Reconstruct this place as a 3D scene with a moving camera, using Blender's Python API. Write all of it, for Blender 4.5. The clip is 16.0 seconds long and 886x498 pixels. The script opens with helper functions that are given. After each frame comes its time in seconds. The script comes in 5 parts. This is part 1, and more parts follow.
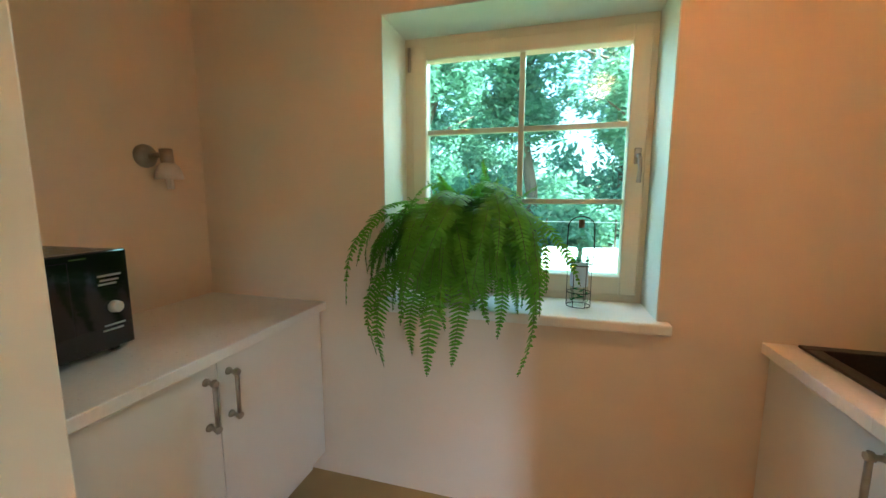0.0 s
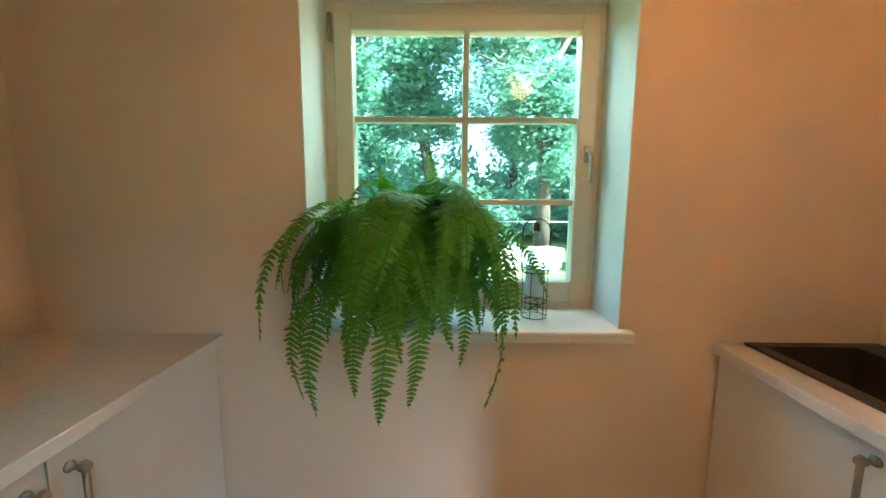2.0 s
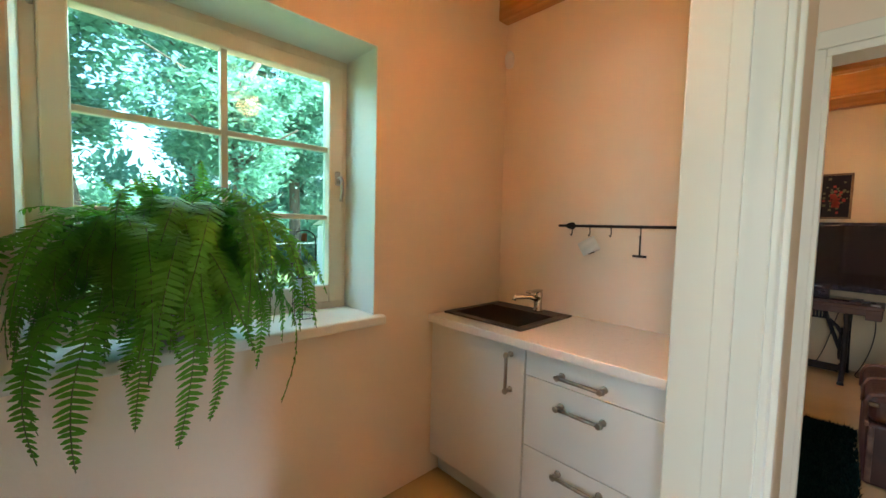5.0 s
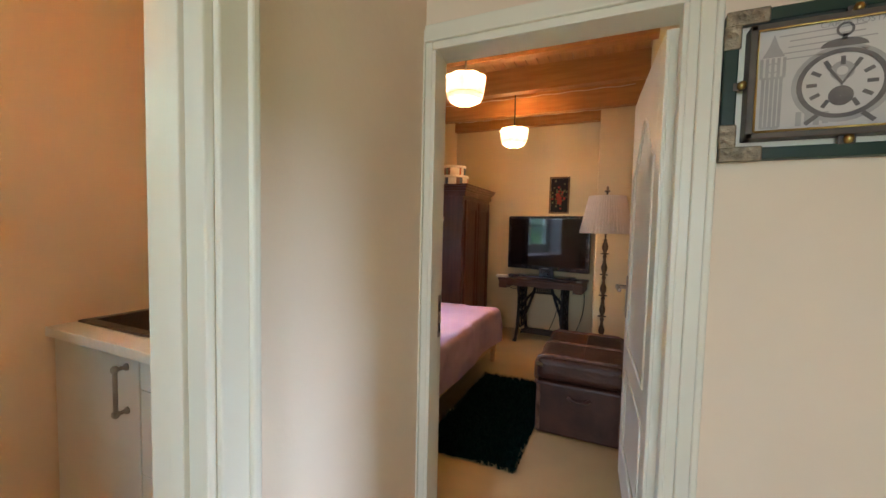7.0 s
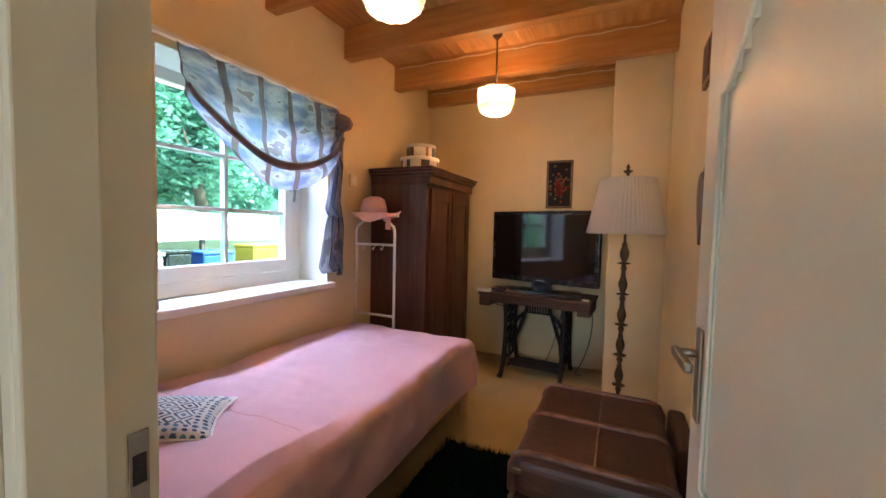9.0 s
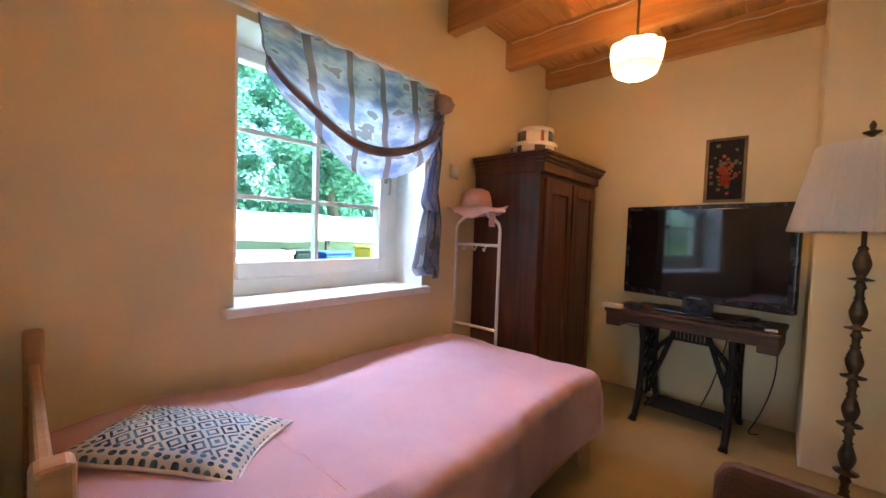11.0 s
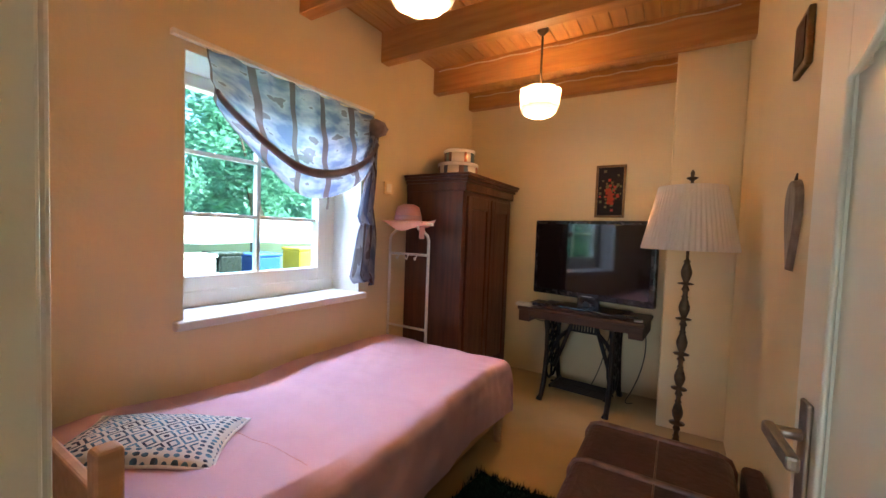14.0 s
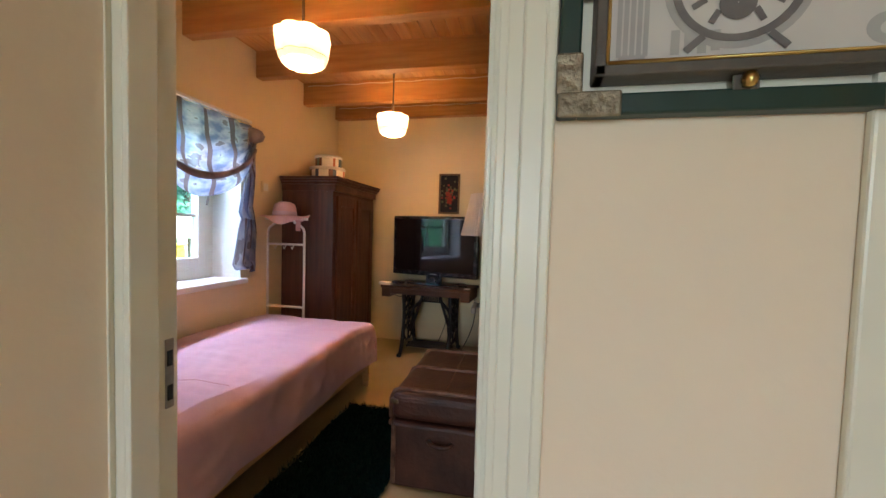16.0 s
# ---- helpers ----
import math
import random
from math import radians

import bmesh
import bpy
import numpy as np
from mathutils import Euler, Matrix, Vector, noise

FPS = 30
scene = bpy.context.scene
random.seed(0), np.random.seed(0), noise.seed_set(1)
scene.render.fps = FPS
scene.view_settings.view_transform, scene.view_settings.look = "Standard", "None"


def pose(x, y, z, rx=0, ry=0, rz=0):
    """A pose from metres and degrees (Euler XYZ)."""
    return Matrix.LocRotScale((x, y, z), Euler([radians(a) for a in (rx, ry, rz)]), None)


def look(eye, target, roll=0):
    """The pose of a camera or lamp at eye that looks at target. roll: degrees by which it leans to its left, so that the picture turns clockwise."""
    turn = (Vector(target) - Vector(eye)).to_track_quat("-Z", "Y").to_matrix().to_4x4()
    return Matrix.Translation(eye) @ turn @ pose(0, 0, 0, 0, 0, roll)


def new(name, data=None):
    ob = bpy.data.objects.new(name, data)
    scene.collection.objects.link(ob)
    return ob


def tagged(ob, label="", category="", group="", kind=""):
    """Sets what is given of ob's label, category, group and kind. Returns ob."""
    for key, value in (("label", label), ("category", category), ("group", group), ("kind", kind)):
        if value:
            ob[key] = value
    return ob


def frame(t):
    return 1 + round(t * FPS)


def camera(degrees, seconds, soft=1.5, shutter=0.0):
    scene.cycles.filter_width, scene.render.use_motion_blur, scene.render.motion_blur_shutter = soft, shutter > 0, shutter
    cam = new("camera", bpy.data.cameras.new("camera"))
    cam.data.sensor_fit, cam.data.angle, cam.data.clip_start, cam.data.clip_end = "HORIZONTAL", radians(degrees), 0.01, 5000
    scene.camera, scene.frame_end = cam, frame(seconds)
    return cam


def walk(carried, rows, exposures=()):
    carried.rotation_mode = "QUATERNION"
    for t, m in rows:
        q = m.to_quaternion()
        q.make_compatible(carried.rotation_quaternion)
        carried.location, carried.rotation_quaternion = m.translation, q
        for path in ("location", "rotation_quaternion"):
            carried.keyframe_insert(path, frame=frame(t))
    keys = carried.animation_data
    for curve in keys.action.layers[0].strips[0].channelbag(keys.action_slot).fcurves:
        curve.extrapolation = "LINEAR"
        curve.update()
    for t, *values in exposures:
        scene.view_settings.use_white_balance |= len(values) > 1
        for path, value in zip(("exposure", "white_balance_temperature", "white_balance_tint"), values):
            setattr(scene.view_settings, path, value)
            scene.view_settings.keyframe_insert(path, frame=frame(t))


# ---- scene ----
cam = camera(98.3, 16.0)
EXPOSURE = 2.92
PATH = [
    (0, (0.122, 0.053, 1.418), (-0.415, 1.961, 1.154), 0.1),
    (0.5, (0.126, 0.148, 1.415), (-0.461, 2.042, 1.149), 0.2),
    (1, (0.073, 0.223, 1.427), (-0.479, 2.126, 1.159), 0.3),
    (1.5, (-0.01, 0.283, 1.42), (-0.333, 2.239, 1.157), 0.3),
    (2, (-0.109, 0.296, 1.418), (-0.121, 2.278, 1.155), 0.4),
    (2.5, (-0.212, 0.27, 1.44), (0.047, 2.238, 1.191), 0.6),
    (3, (-0.321, 0.258, 1.444), (0.194, 2.181, 1.252), 0.8),
    (5.5, (-0.485, 0.011, 1.357), (1.063, 1.274, 1.243), 1.5),
    (6, (-0.353, -0.161, 1.35), (1.334, 0.908, 1.239), 1.5),
    (6.5, (-0.176, -0.312, 1.35), (1.599, 0.602, 1.236), 1.7),
    (7, (0.133, -0.456, 1.338), (1.955, 0.363, 1.229), 1.3),
    (7.5, (0.486, -0.514, 1.346), (2.338, 0.234, 1.238), 2.1),
    (8, (0.802, -0.491, 1.353), (2.654, 0.256, 1.241), 1.6),
    (10.5, (1.742, -0.149, 1.267), (3.347, 1.041, 1.185), 1.8),
    (11, (1.769, -0.144, 1.265), (3.256, 1.191, 1.18), 1.9),
    (11.5, (1.787, -0.152, 1.274), (3.179, 1.281, 1.182), 1.9),
    (12, (1.825, -0.192, 1.281), (3.176, 1.281, 1.192), 2.0),
    (12.5, (1.813, -0.236, 1.31), (3.167, 1.232, 1.217), 2.0),
    (13, (1.738, -0.283, 1.345), (3.217, 1.06, 1.253), 2.1),
    (13.5, (1.639, -0.315, 1.373), (3.255, 0.859, 1.282), 2.1),
    (14, (1.509, -0.324, 1.37), (3.212, 0.721, 1.282), 2.1),
    (14.5, (1.352, -0.361, 1.309), (3.122, 0.57, 1.259), 1.9),
    (15, (1.122, -0.421, 1.321), (2.94, 0.408, 1.256), 2.1),
    (15.5, (0.924, -0.527, 1.357), (2.797, 0.168, 1.263), 1.9),
    (16, (0.794, -0.669, 1.351), (2.748, -0.252, 1.258), 1.7),
]
walk(cam, [(t, look(eye, target, roll)) for t, eye, target, roll in PATH], [(0, EXPOSURE), (16, EXPOSURE)])

# ---- world and large lights ----
SUN_EL, SUN_AZ = 48, 130
world = bpy.data.worlds.new("sky")
world.use_nodes = True
scene.world = world
wn = world.node_tree.nodes
sky = wn.new("ShaderNodeTexSky")
sky.sky_type, sky.sun_disc = "NISHITA", False
sky.sun_elevation, sky.sun_rotation = radians(SUN_EL), radians(SUN_AZ)
sky.air_density, sky.dust_density = 1.0, 2.5
wn["Background"].inputs["Strength"].default_value = 0.14
world.node_tree.links.new(sky.outputs["Color"], wn["Background"].inputs["Color"])

sun_data = bpy.data.lights.new("sun", "SUN")
sun_data.energy, sun_data.angle, sun_data.color = 5.0, radians(0.6), (1.0, 0.95, 0.86)
sun = new("sun", sun_data)
az, el = radians(SUN_AZ), radians(SUN_EL)
sun.matrix_basis = look((math.sin(az) * math.cos(el) * 30, math.cos(az) * math.cos(el) * 30, math.sin(el) * 30), (0, 0, 0))


def area_lamp(name, eye, target, sx, sy, watts, color):
    d = bpy.data.lights.new(name, "AREA")
    d.shape, d.size, d.size_y, d.energy, d.color = "RECTANGLE", sx, sy, watts, color
    ob = new(name, d)
    ob.matrix_basis = look(eye, target)
    return ob


def point_lamp(name, place, watts, color, radius=0.05):
    d = bpy.data.lights.new(name, "POINT")
    d.energy, d.color, d.shadow_soft_size = watts, color, radius
    ob = new(name, d)
    ob.location = place
    return ob


DAY = (0.60, 0.78, 1.0)
WARM = (1.0, 0.53, 0.25)
area_lamp("hall_window_sky", (2.25, -3.95, 2.55), (0.0, 1.66, 0.2), 0.6, 0.5, 42, (0.60, 0.72, 1.0))
area_lamp("hall_west_window_sky", (-2.55, -0.45, 1.75), (1.5, -0.8, 1.2), 1.1, 1.2, 8.5, (0.84, 0.89, 1.0))
area_lamp("kitchen_window_sky", (-0.03, 2.2, 2.3), (-0.03, 1.0, 1.1), 1.0, 0.5, 3.2, (0.66, 0.95, 0.93))
area_lamp("bedroom_window_sky", (2.96, 2.2, 2.36), (2.8, 0.5, 0.45), 1.05, 0.5, 28, (0.54, 0.62, 1.0))
point_lamp("kitchen_bulb", (0.42, 0.80, 2.335), 8.0, (1.0, 0.45, 0.20))
# fill light added under the pendant shade to brighten the kitchen; no second bulb
point_lamp("kitchen_fill", (0.42, 0.80, 2.20), 0.6, (1.0, 0.47, 0.20), 0.08)
point_lamp("bedroom_bulb_far", (4.25, 0.585, 2.33), 8.4, WARM)
# added fill below the far shade, lights the walls directly; not a bulb
point_lamp("bedroom_fill_far", (4.25, 0.585, 2.20), 1.1, WARM, 0.08)
point_lamp("bedroom_bulb_near", (2.74, 0.57, 2.345), 5.6, WARM)
# same kind of added fill under the near shade
point_lamp("bedroom_fill_near", (2.74, 0.57, 2.20), 0.8, WARM, 0.08)


# ---- materials ----
def material(name, color, rough=0.6, color2=None, scale=8.0, bump=0.0, bump_scale=60.0, metal=0.0, stretch=(1, 1, 1), spec=0.5, detail=4.0, fine=0.0):
    m = bpy.data.materials.new(name)
    m.use_nodes = True
    n, l = m.node_tree.nodes, m.node_tree.links
    b = n["Principled BSDF"]
    b.inputs["Roughness"].default_value, b.inputs["Metallic"].default_value = rough, metal
    b.inputs["Specular IOR Level"].default_value = spec
    b.inputs["Base Color"].default_value = (*color, 1)
    tc, mp = n.new("ShaderNodeTexCoord"), n.new("ShaderNodeMapping")
    mp.inputs["Scale"].default_value = stretch
    l.new(tc.outputs["Object"], mp.inputs["Vector"])
    if color2:
        t = n.new("ShaderNodeTexNoise")
        t.inputs["Scale"].default_value, t.inputs["Detail"].default_value = scale, detail
        l.new(mp.outputs["Vector"], t.inputs["Vector"])
        r = n.new("ShaderNodeValToRGB")
        r.color_ramp.elements[0].position, r.color_ramp.elements[1].position = 0.32, 0.70
        r.color_ramp.elements[0].color, r.color_ramp.elements[1].color = (*color, 1), (*color2, 1)
        l.new(t.outputs["Fac"], r.inputs["Fac"])
        l.new(r.outputs["Color"], b.inputs["Base Color"])
        rr = n.new("ShaderNodeMapRange")
        rr.inputs["To Min"].default_value, rr.inputs["To Max"].default_value = max(rough - 0.08, 0.02), min(rough + 0.1, 1)
        l.new(t.outputs["Fac"], rr.inputs["Value"])
        l.new(rr.outputs["Result"], b.inputs["Roughness"])
    if bump:
        t2, bp = n.new("ShaderNodeTexNoise"), n.new("ShaderNodeBump")
        t2.inputs["Scale"].default_value, t2.inputs["Detail"].default_value = bump_scale, 5
        bp.inputs["Strength"].default_value, bp.inputs["Distance"].default_value = bump, 0.01
        l.new(mp.outputs["Vector"], t2.inputs["Vector"])
        l.new(t2.outputs["Fac"], bp.inputs["Height"])
        l.new(bp.outputs["Normal"], b.inputs["Normal"])
    return m


M_wall = material("cream_plaster", (0.83, 0.70, 0.56), 0.85, (0.76, 0.63, 0.49), 1.6, 0.09, 45)
M_wall_bed = material("yellow_plaster", (0.78, 0.66, 0.42), 0.85, (0.72, 0.60, 0.37), 1.4, 0.12, 38)
M_reveal = material("white_plaster", (0.82, 0.82, 0.76), 0.8, (0.76, 0.76, 0.70), 3, 0.2, 50)
M_trim = material("cream_gloss_paint", (0.80, 0.77, 0.66), 0.35, (0.75, 0.72, 0.61), 2.5, 0.06, 30)
M_winframe = material("window_paint", (0.72, 0.66, 0.52), 0.4, (0.66, 0.60, 0.46), 4, 0.08, 60, stretch=(1, 1, 0.3))
M_winframe_white = material("window_paint_pale", (0.80, 0.78, 0.68), 0.4, (0.74, 0.72, 0.62), 4, 0.08, 60)
M_floor = material("ochre_linoleum", (0.42, 0.30, 0.13), 0.36, (0.34, 0.24, 0.10), 2.2, 0.05, 120)
M_beam = material("pine_beam", (0.54, 0.28, 0.09), 0.45, (0.42, 0.19, 0.055), 5, 0.15, 20, stretch=(6, 0.5, 6))
M_board = material("pine_boards", (0.60, 0.31, 0.10), 0.4, (0.45, 0.21, 0.06), 4, 0.15, 20, stretch=(0.5, 6, 6))
M_white = material("white_laminate", (0.78, 0.77, 0.74), 0.35, (0.75, 0.74, 0.71), 3, 0.02, 80)
M_top = material("white_worktop", (0.80, 0.79, 0.76), 0.3, (0.76, 0.75, 0.72), 60, 0.02, 90)
M_nickel = material("brushed_nickel", (0.42, 0.38, 0.33), 0.35, (0.34, 0.30, 0.26), 30, 0.05, 200, metal=1.0)
M_black = material("black_plastic", (0.012, 0.012, 0.014), 0.25, (0.018, 0.018, 0.02), 20)
M_screen = material("dark_glass", (0.006, 0.006, 0.008), 0.06, spec=0.7)
M_walnut = material("dark_stained_wood", (0.12, 0.040, 0.018), 0.4, (0.06, 0.020, 0.010), 3, 0.15, 25, stretch=(8, 8, 0.7))
M_tablewood = material("worn_brown_veneer", (0.10, 0.045, 0.024), 0.4, (0.05, 0.02, 0.011), 4, 0.12, 25, stretch=(8, 0.8, 8))
M_iron = material("black_cast_iron", (0.012, 0.010, 0.009), 0.5, (0.025, 0.018, 0.014), 25, 0.15, 80, metal=0.4)
M_pine = material("light_pine", (0.52, 0.30, 0.13), 0.45, (0.42, 0.23, 0.09), 4, 0.1, 30, stretch=(0.7, 8, 8))
M_pink = material("pink_cotton", (0.60, 0.39, 0.41), 0.9, (0.54, 0.34, 0.37), 3, 0.35, 14)
M_hat = material("pale_pink_felt", (0.72, 0.42, 0.38), 0.9, (0.66, 0.36, 0.33), 20, 0.2, 100)
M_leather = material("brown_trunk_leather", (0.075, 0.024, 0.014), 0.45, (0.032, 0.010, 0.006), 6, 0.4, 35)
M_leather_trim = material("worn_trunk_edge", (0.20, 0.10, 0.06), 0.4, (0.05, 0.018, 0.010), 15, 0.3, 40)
M_rug = material("dark_green_wool", (0.003, 0.015, 0.011), 1.0, (0.002, 0.008, 0.006), 30, 0.8, 90, spec=0.05)
M_brass = material("aged_bronze", (0.14, 0.095, 0.055), 0.4, (0.07, 0.05, 0.03), 25, 0.3, 70, metal=0.8)
M_gold = material("brass", (0.55, 0.38, 0.14), 0.3, (0.4, 0.26, 0.09), 20, metal=1.0)
M_enamel = material("white_enamel", (0.80, 0.79, 0.75), 0.3, (0.76, 0.75, 0.70), 10)
M_paper = material("white_card", (0.78, 0.76, 0.70), 0.7, (0.73, 0.70, 0.64), 12)
M_fern = material("fern_green", (0.045, 0.16, 0.018), 0.5, (0.03, 0.11, 0.012), 9)
M_fern_stem = material("fern_stem", (0.10, 0.13, 0.03), 0.6, (0.07, 0.09, 0.02), 9)
M_pot = material("grey_zinc", (0.45, 0.47, 0.46), 0.45, (0.36, 0.38, 0.37), 12, 0.1, 40, metal=0.6)
M_grass = material("lawn", (0.07, 0.13, 0.03), 0.9, (0.14, 0.15, 0.07), 0.6, 0.6, 20)
M_bark = material("bark", (0.16, 0.11, 0.08), 0.9, (0.09, 0.06, 0.045), 4, 0.8, 12, stretch=(3, 3, 0.5))
M_granite = material("brown_composite_sink", (0.075, 0.048, 0.035), 0.35, (0.045, 0.03, 0.022), 120, 0.05, 200)
M_chrome = material("chrome", (0.55, 0.53, 0.50), 0.15, metal=1.0)
M_cable = material("black_rubber", (0.02, 0.018, 0.016), 0.6)
M_white_cable = material("white_cable_pvc", (0.7, 0.6, 0.45), 0.5)
M_outer = material("outer_render", (0.6, 0.58, 0.52), 0.9, (0.52, 0.5, 0.45), 1.5, 0.3, 20)


def leaf_material(name, c1, c2, trans=0.45):
    m = material(name, c1, 0.55, c2, 1.2)
    n, l = m.node_tree.nodes, m.node_tree.links
    b, out = n["Principled BSDF"], n["Material Output"]
    tr, mx = n.new("ShaderNodeBsdfTranslucent"), n.new("ShaderNodeMixShader")
    src = b.inputs["Base Color"].links[0].from_socket
    l.new(src, tr.inputs["Color"])
    mx.inputs[0].default_value = trans
    l.new(b.outputs[0], mx.inputs[1])
    l.new(tr.outputs[0], mx.inputs[2])
    l.new(mx.outputs[0], out.inputs["Surface"])
    return m


M_leaf = leaf_material("tree_leaf", (0.14, 0.32, 0.22), (0.22, 0.42, 0.31), 0.5)
M_fern = leaf_material("fern_leaf", (0.14, 0.42, 0.03), (0.08, 0.28, 0.018), 0.45)


def glass_material(name, tint=(1, 1, 1), gloss=0.03):
    m = bpy.data.materials.new(name)
    m.use_nodes = True
    n, l = m.node_tree.nodes, m.node_tree.links
    n.remove(n["Principled BSDF"])
    t, g, mx, fr, pw_, mr = (n.new(k) for k in ("ShaderNodeBsdfTransparent", "ShaderNodeBsdfGlossy", "ShaderNodeMixShader", "ShaderNodeLayerWeight", "ShaderNodeMath", "ShaderNodeMapRange"))
    t.inputs["Color"].default_value = (*tint, 1)
    g.inputs["Roughness"].default_value = 0.01
    # Schlick's curve, the same from either side of the pane
    pw_.operation = "POWER"
    pw_.inputs[1].default_value = 5.0
    l.new(fr.outputs["Facing"], pw_.inputs[0])
    mr.inputs["To Min"].default_value, mr.inputs["To Max"].default_value = gloss, 0.9
    l.new(pw_.outputs[0], mr.inputs["Value"])
    l.new(mr.outputs["Result"], mx.inputs[0])
    l.new(t.outputs[0], mx.inputs[1])
    l.new(g.outputs[0], mx.inputs[2])
    l.new(mx.outputs[0], n["Material Output"].inputs["Surface"])
    return m


M_glass = glass_material("window_glass", (0.76, 0.98, 1.0))


def shade_material(name, color, glow, light=(1.0, 0.72, 0.40)):
    m = bpy.data.materials.new(name)
    m.use_nodes = True
    n, l = m.node_tree.nodes, m.node_tree.links
    b = n["Principled BSDF"]
    b.inputs["Base Color"].default_value, b.inputs["Roughness"].default_value = (*color, 1), 0.7
    b.inputs["Emission Color"].default_value, b.inputs["Emission Strength"].default_value = (*light, 1), glow
    tr, mx = n.new("ShaderNodeBsdfTranslucent"), n.new("ShaderNodeMixShader")
    tr.inputs["Color"].default_value = (*color, 1)
    mx.inputs[0].default_value = 0.4
    l.new(b.outputs[0], mx.inputs[1])
    l.new(tr.outputs[0], mx.inputs[2])
    l.new(mx.outputs[0], n["Material Output"].inputs["Surface"])
    return m


M_lit = shade_material("lit_opal_glass", (0.58, 0.54, 0.48), 0.12, (1.0, 0.80, 0.55))
M_shade = shade_material("pleated_white_fabric", (0.80, 0.74, 0.66), 0.0)


# ---- mesh helpers ----
def box(bm, x0, x1, y0, y1, z0, z1, bevel=0.0, seg=2):
    r = bmesh.ops.create_cube(bm, size=1, matrix=Matrix.Translation(((x0 + x1) / 2, (y0 + y1) / 2, (z0 + z1) / 2)) @ Matrix.Diagonal((x1 - x0, y1 - y0, z1 - z0, 1)))
    if bevel:
        es = list({e for v in r["verts"] for e in v.link_edges})
        bmesh.ops.bevel(bm, geom=es, offset=bevel, segments=seg, affect="EDGES", profile=0.5)
    return bm


def bx(x0, x1, y0, y1, z0, z1, bevel=0.0, seg=2):
    return box(bmesh.new(), x0, x1, y0, y1, z0, z1, bevel, seg)


def tube(bm, pts, r, seg=8, caps=True):
    """A round bar along pts; r is a number or one radius a point."""
    pts = [Vector(p) for p in pts]
    rs = r if isinstance(r, (list, tuple)) else [r] * len(pts)
    rings, side = [], None
    for i, p in enumerate(pts):
        d = (pts[min(i + 1, len(pts) - 1)] - pts[max(i - 1, 0)]).normalized()
        if side is None:
            side = d.orthogonal().normalized()
        side = (side - d * side.dot(d)).normalized()
        up = d.cross(side)
        rings.append([bm.verts.new(p + (side * math.cos(a) + up * math.sin(a)) * rs[i]) for a in (2 * math.pi * k / seg for k in range(seg))])
    for a, b in zip(rings, rings[1:]):
        for k in range(seg):
            bm.faces.new((a[k], a[(k + 1) % seg], b[(k + 1) % seg], b[k])).smooth = True
    if caps:
        bm.faces.new(rings[0][::-1])
        bm.faces.new(rings[-1])
    return bm


def lathe(bm, profile, seg=24, wave=None, at=(0, 0, 0), closed=True):
    """Turns a profile of (radius, z) round the z axis."""
    rings = []
    for r, z in profile:
        rings.append([bm.verts.new((at[0] + math.cos(a) * r * (wave(a, z) if wave else 1), at[1] + math.sin(a) * r * (wave(a, z) if wave else 1), at[2] + z)) for a in (2 * math.pi * k / seg for k in range(seg))])
    for a, b in zip(rings, rings[1:]):
        for k in range(seg):
            bm.faces.new((a[k], a[(k + 1) % seg], b[(k + 1) % seg], b[k])).smooth = True
    if closed:
        bm.faces.new(rings[0][::-1])
        bm.faces.new(rings[-1])
    return bm


def surface(bm, f, nu, nv, uv=True):
    """A sheet f(u, v), u and v from 0 to 1, with its UV."""
    vs = [[bm.verts.new(f(i / nu, j / nv)) for j in range(nv + 1)] for i in range(nu + 1)]
    lay = bm.loops.layers.uv.verify()
    for i in range(nu):
        for j in range(nv):
            fc = bm.faces.new((vs[i][j], vs[i + 1][j], vs[i + 1][j + 1], vs[i][j + 1]))
            fc.smooth = True
            for lp, (a, b) in zip(fc.loops, ((i, j), (i + 1, j), (i + 1, j + 1), (i, j + 1))):
                lp[lay].uv = (a / nu, b / nv)
    return bm


def mesh_of(name, bm, mat):
    me = bpy.data.meshes.new(name)
    bm.normal_update()
    bm.to_mesh(me)
    bm.free()
    for m in (mat if isinstance(mat, (list, tuple)) else [mat]):
        me.materials.append(m)
    return me


def part(name, bm, mat, parent=None, label=""):
    ob = new(name, mesh_of(name, bm, mat))
    ob.parent = parent
    return tagged(ob, label) if label else ob


def thing(name, m, label, category, group="", kind=""):
    ob = new(name)
    ob.empty_display_size = 0.1
    ob.matrix_basis = m
    return tagged(ob, label, category, group, kind)


def structure(name, bm, mat, label, category):
    return tagged(part(name, bm, mat), label, category, "", "structure")


# ---- the large structure ----
NY, NO, GY = 1.66, 2.10, 1.963
EX, WX, DW0, DW1 = 5.25, -1.62, 1.49, 1.62
KS0, KS1 = 0.246, 0.42
SY, CZ, BZ = -0.66, 2.85, 2.63
KO0, KO1, KOH = -0.60, 0.622, 2.14
DO0, DO1, DOH = -0.625, 0.215, 2.02
HX0, HY0 = -2.2, -2.9


def wall_x(name, x0, x1, y0, y1, holes, mat, label):
    """A wall along x with holes (x0, x1, z0, z1)."""
    bm, x = bmesh.new(), x0
    for a, b, c, d in sorted(holes):
        box(bm, x, a, y0, y1, 0, 3.0)
        if c > 0:
            box(bm, a, b, y0, y1, 0, c)
        box(bm, a, b, y0, y1, d, 3.0)
        x = b
    box(bm, x, x1, y0, y1, 0, 3.0)
    return structure(name, bm, mat, label, "wall")


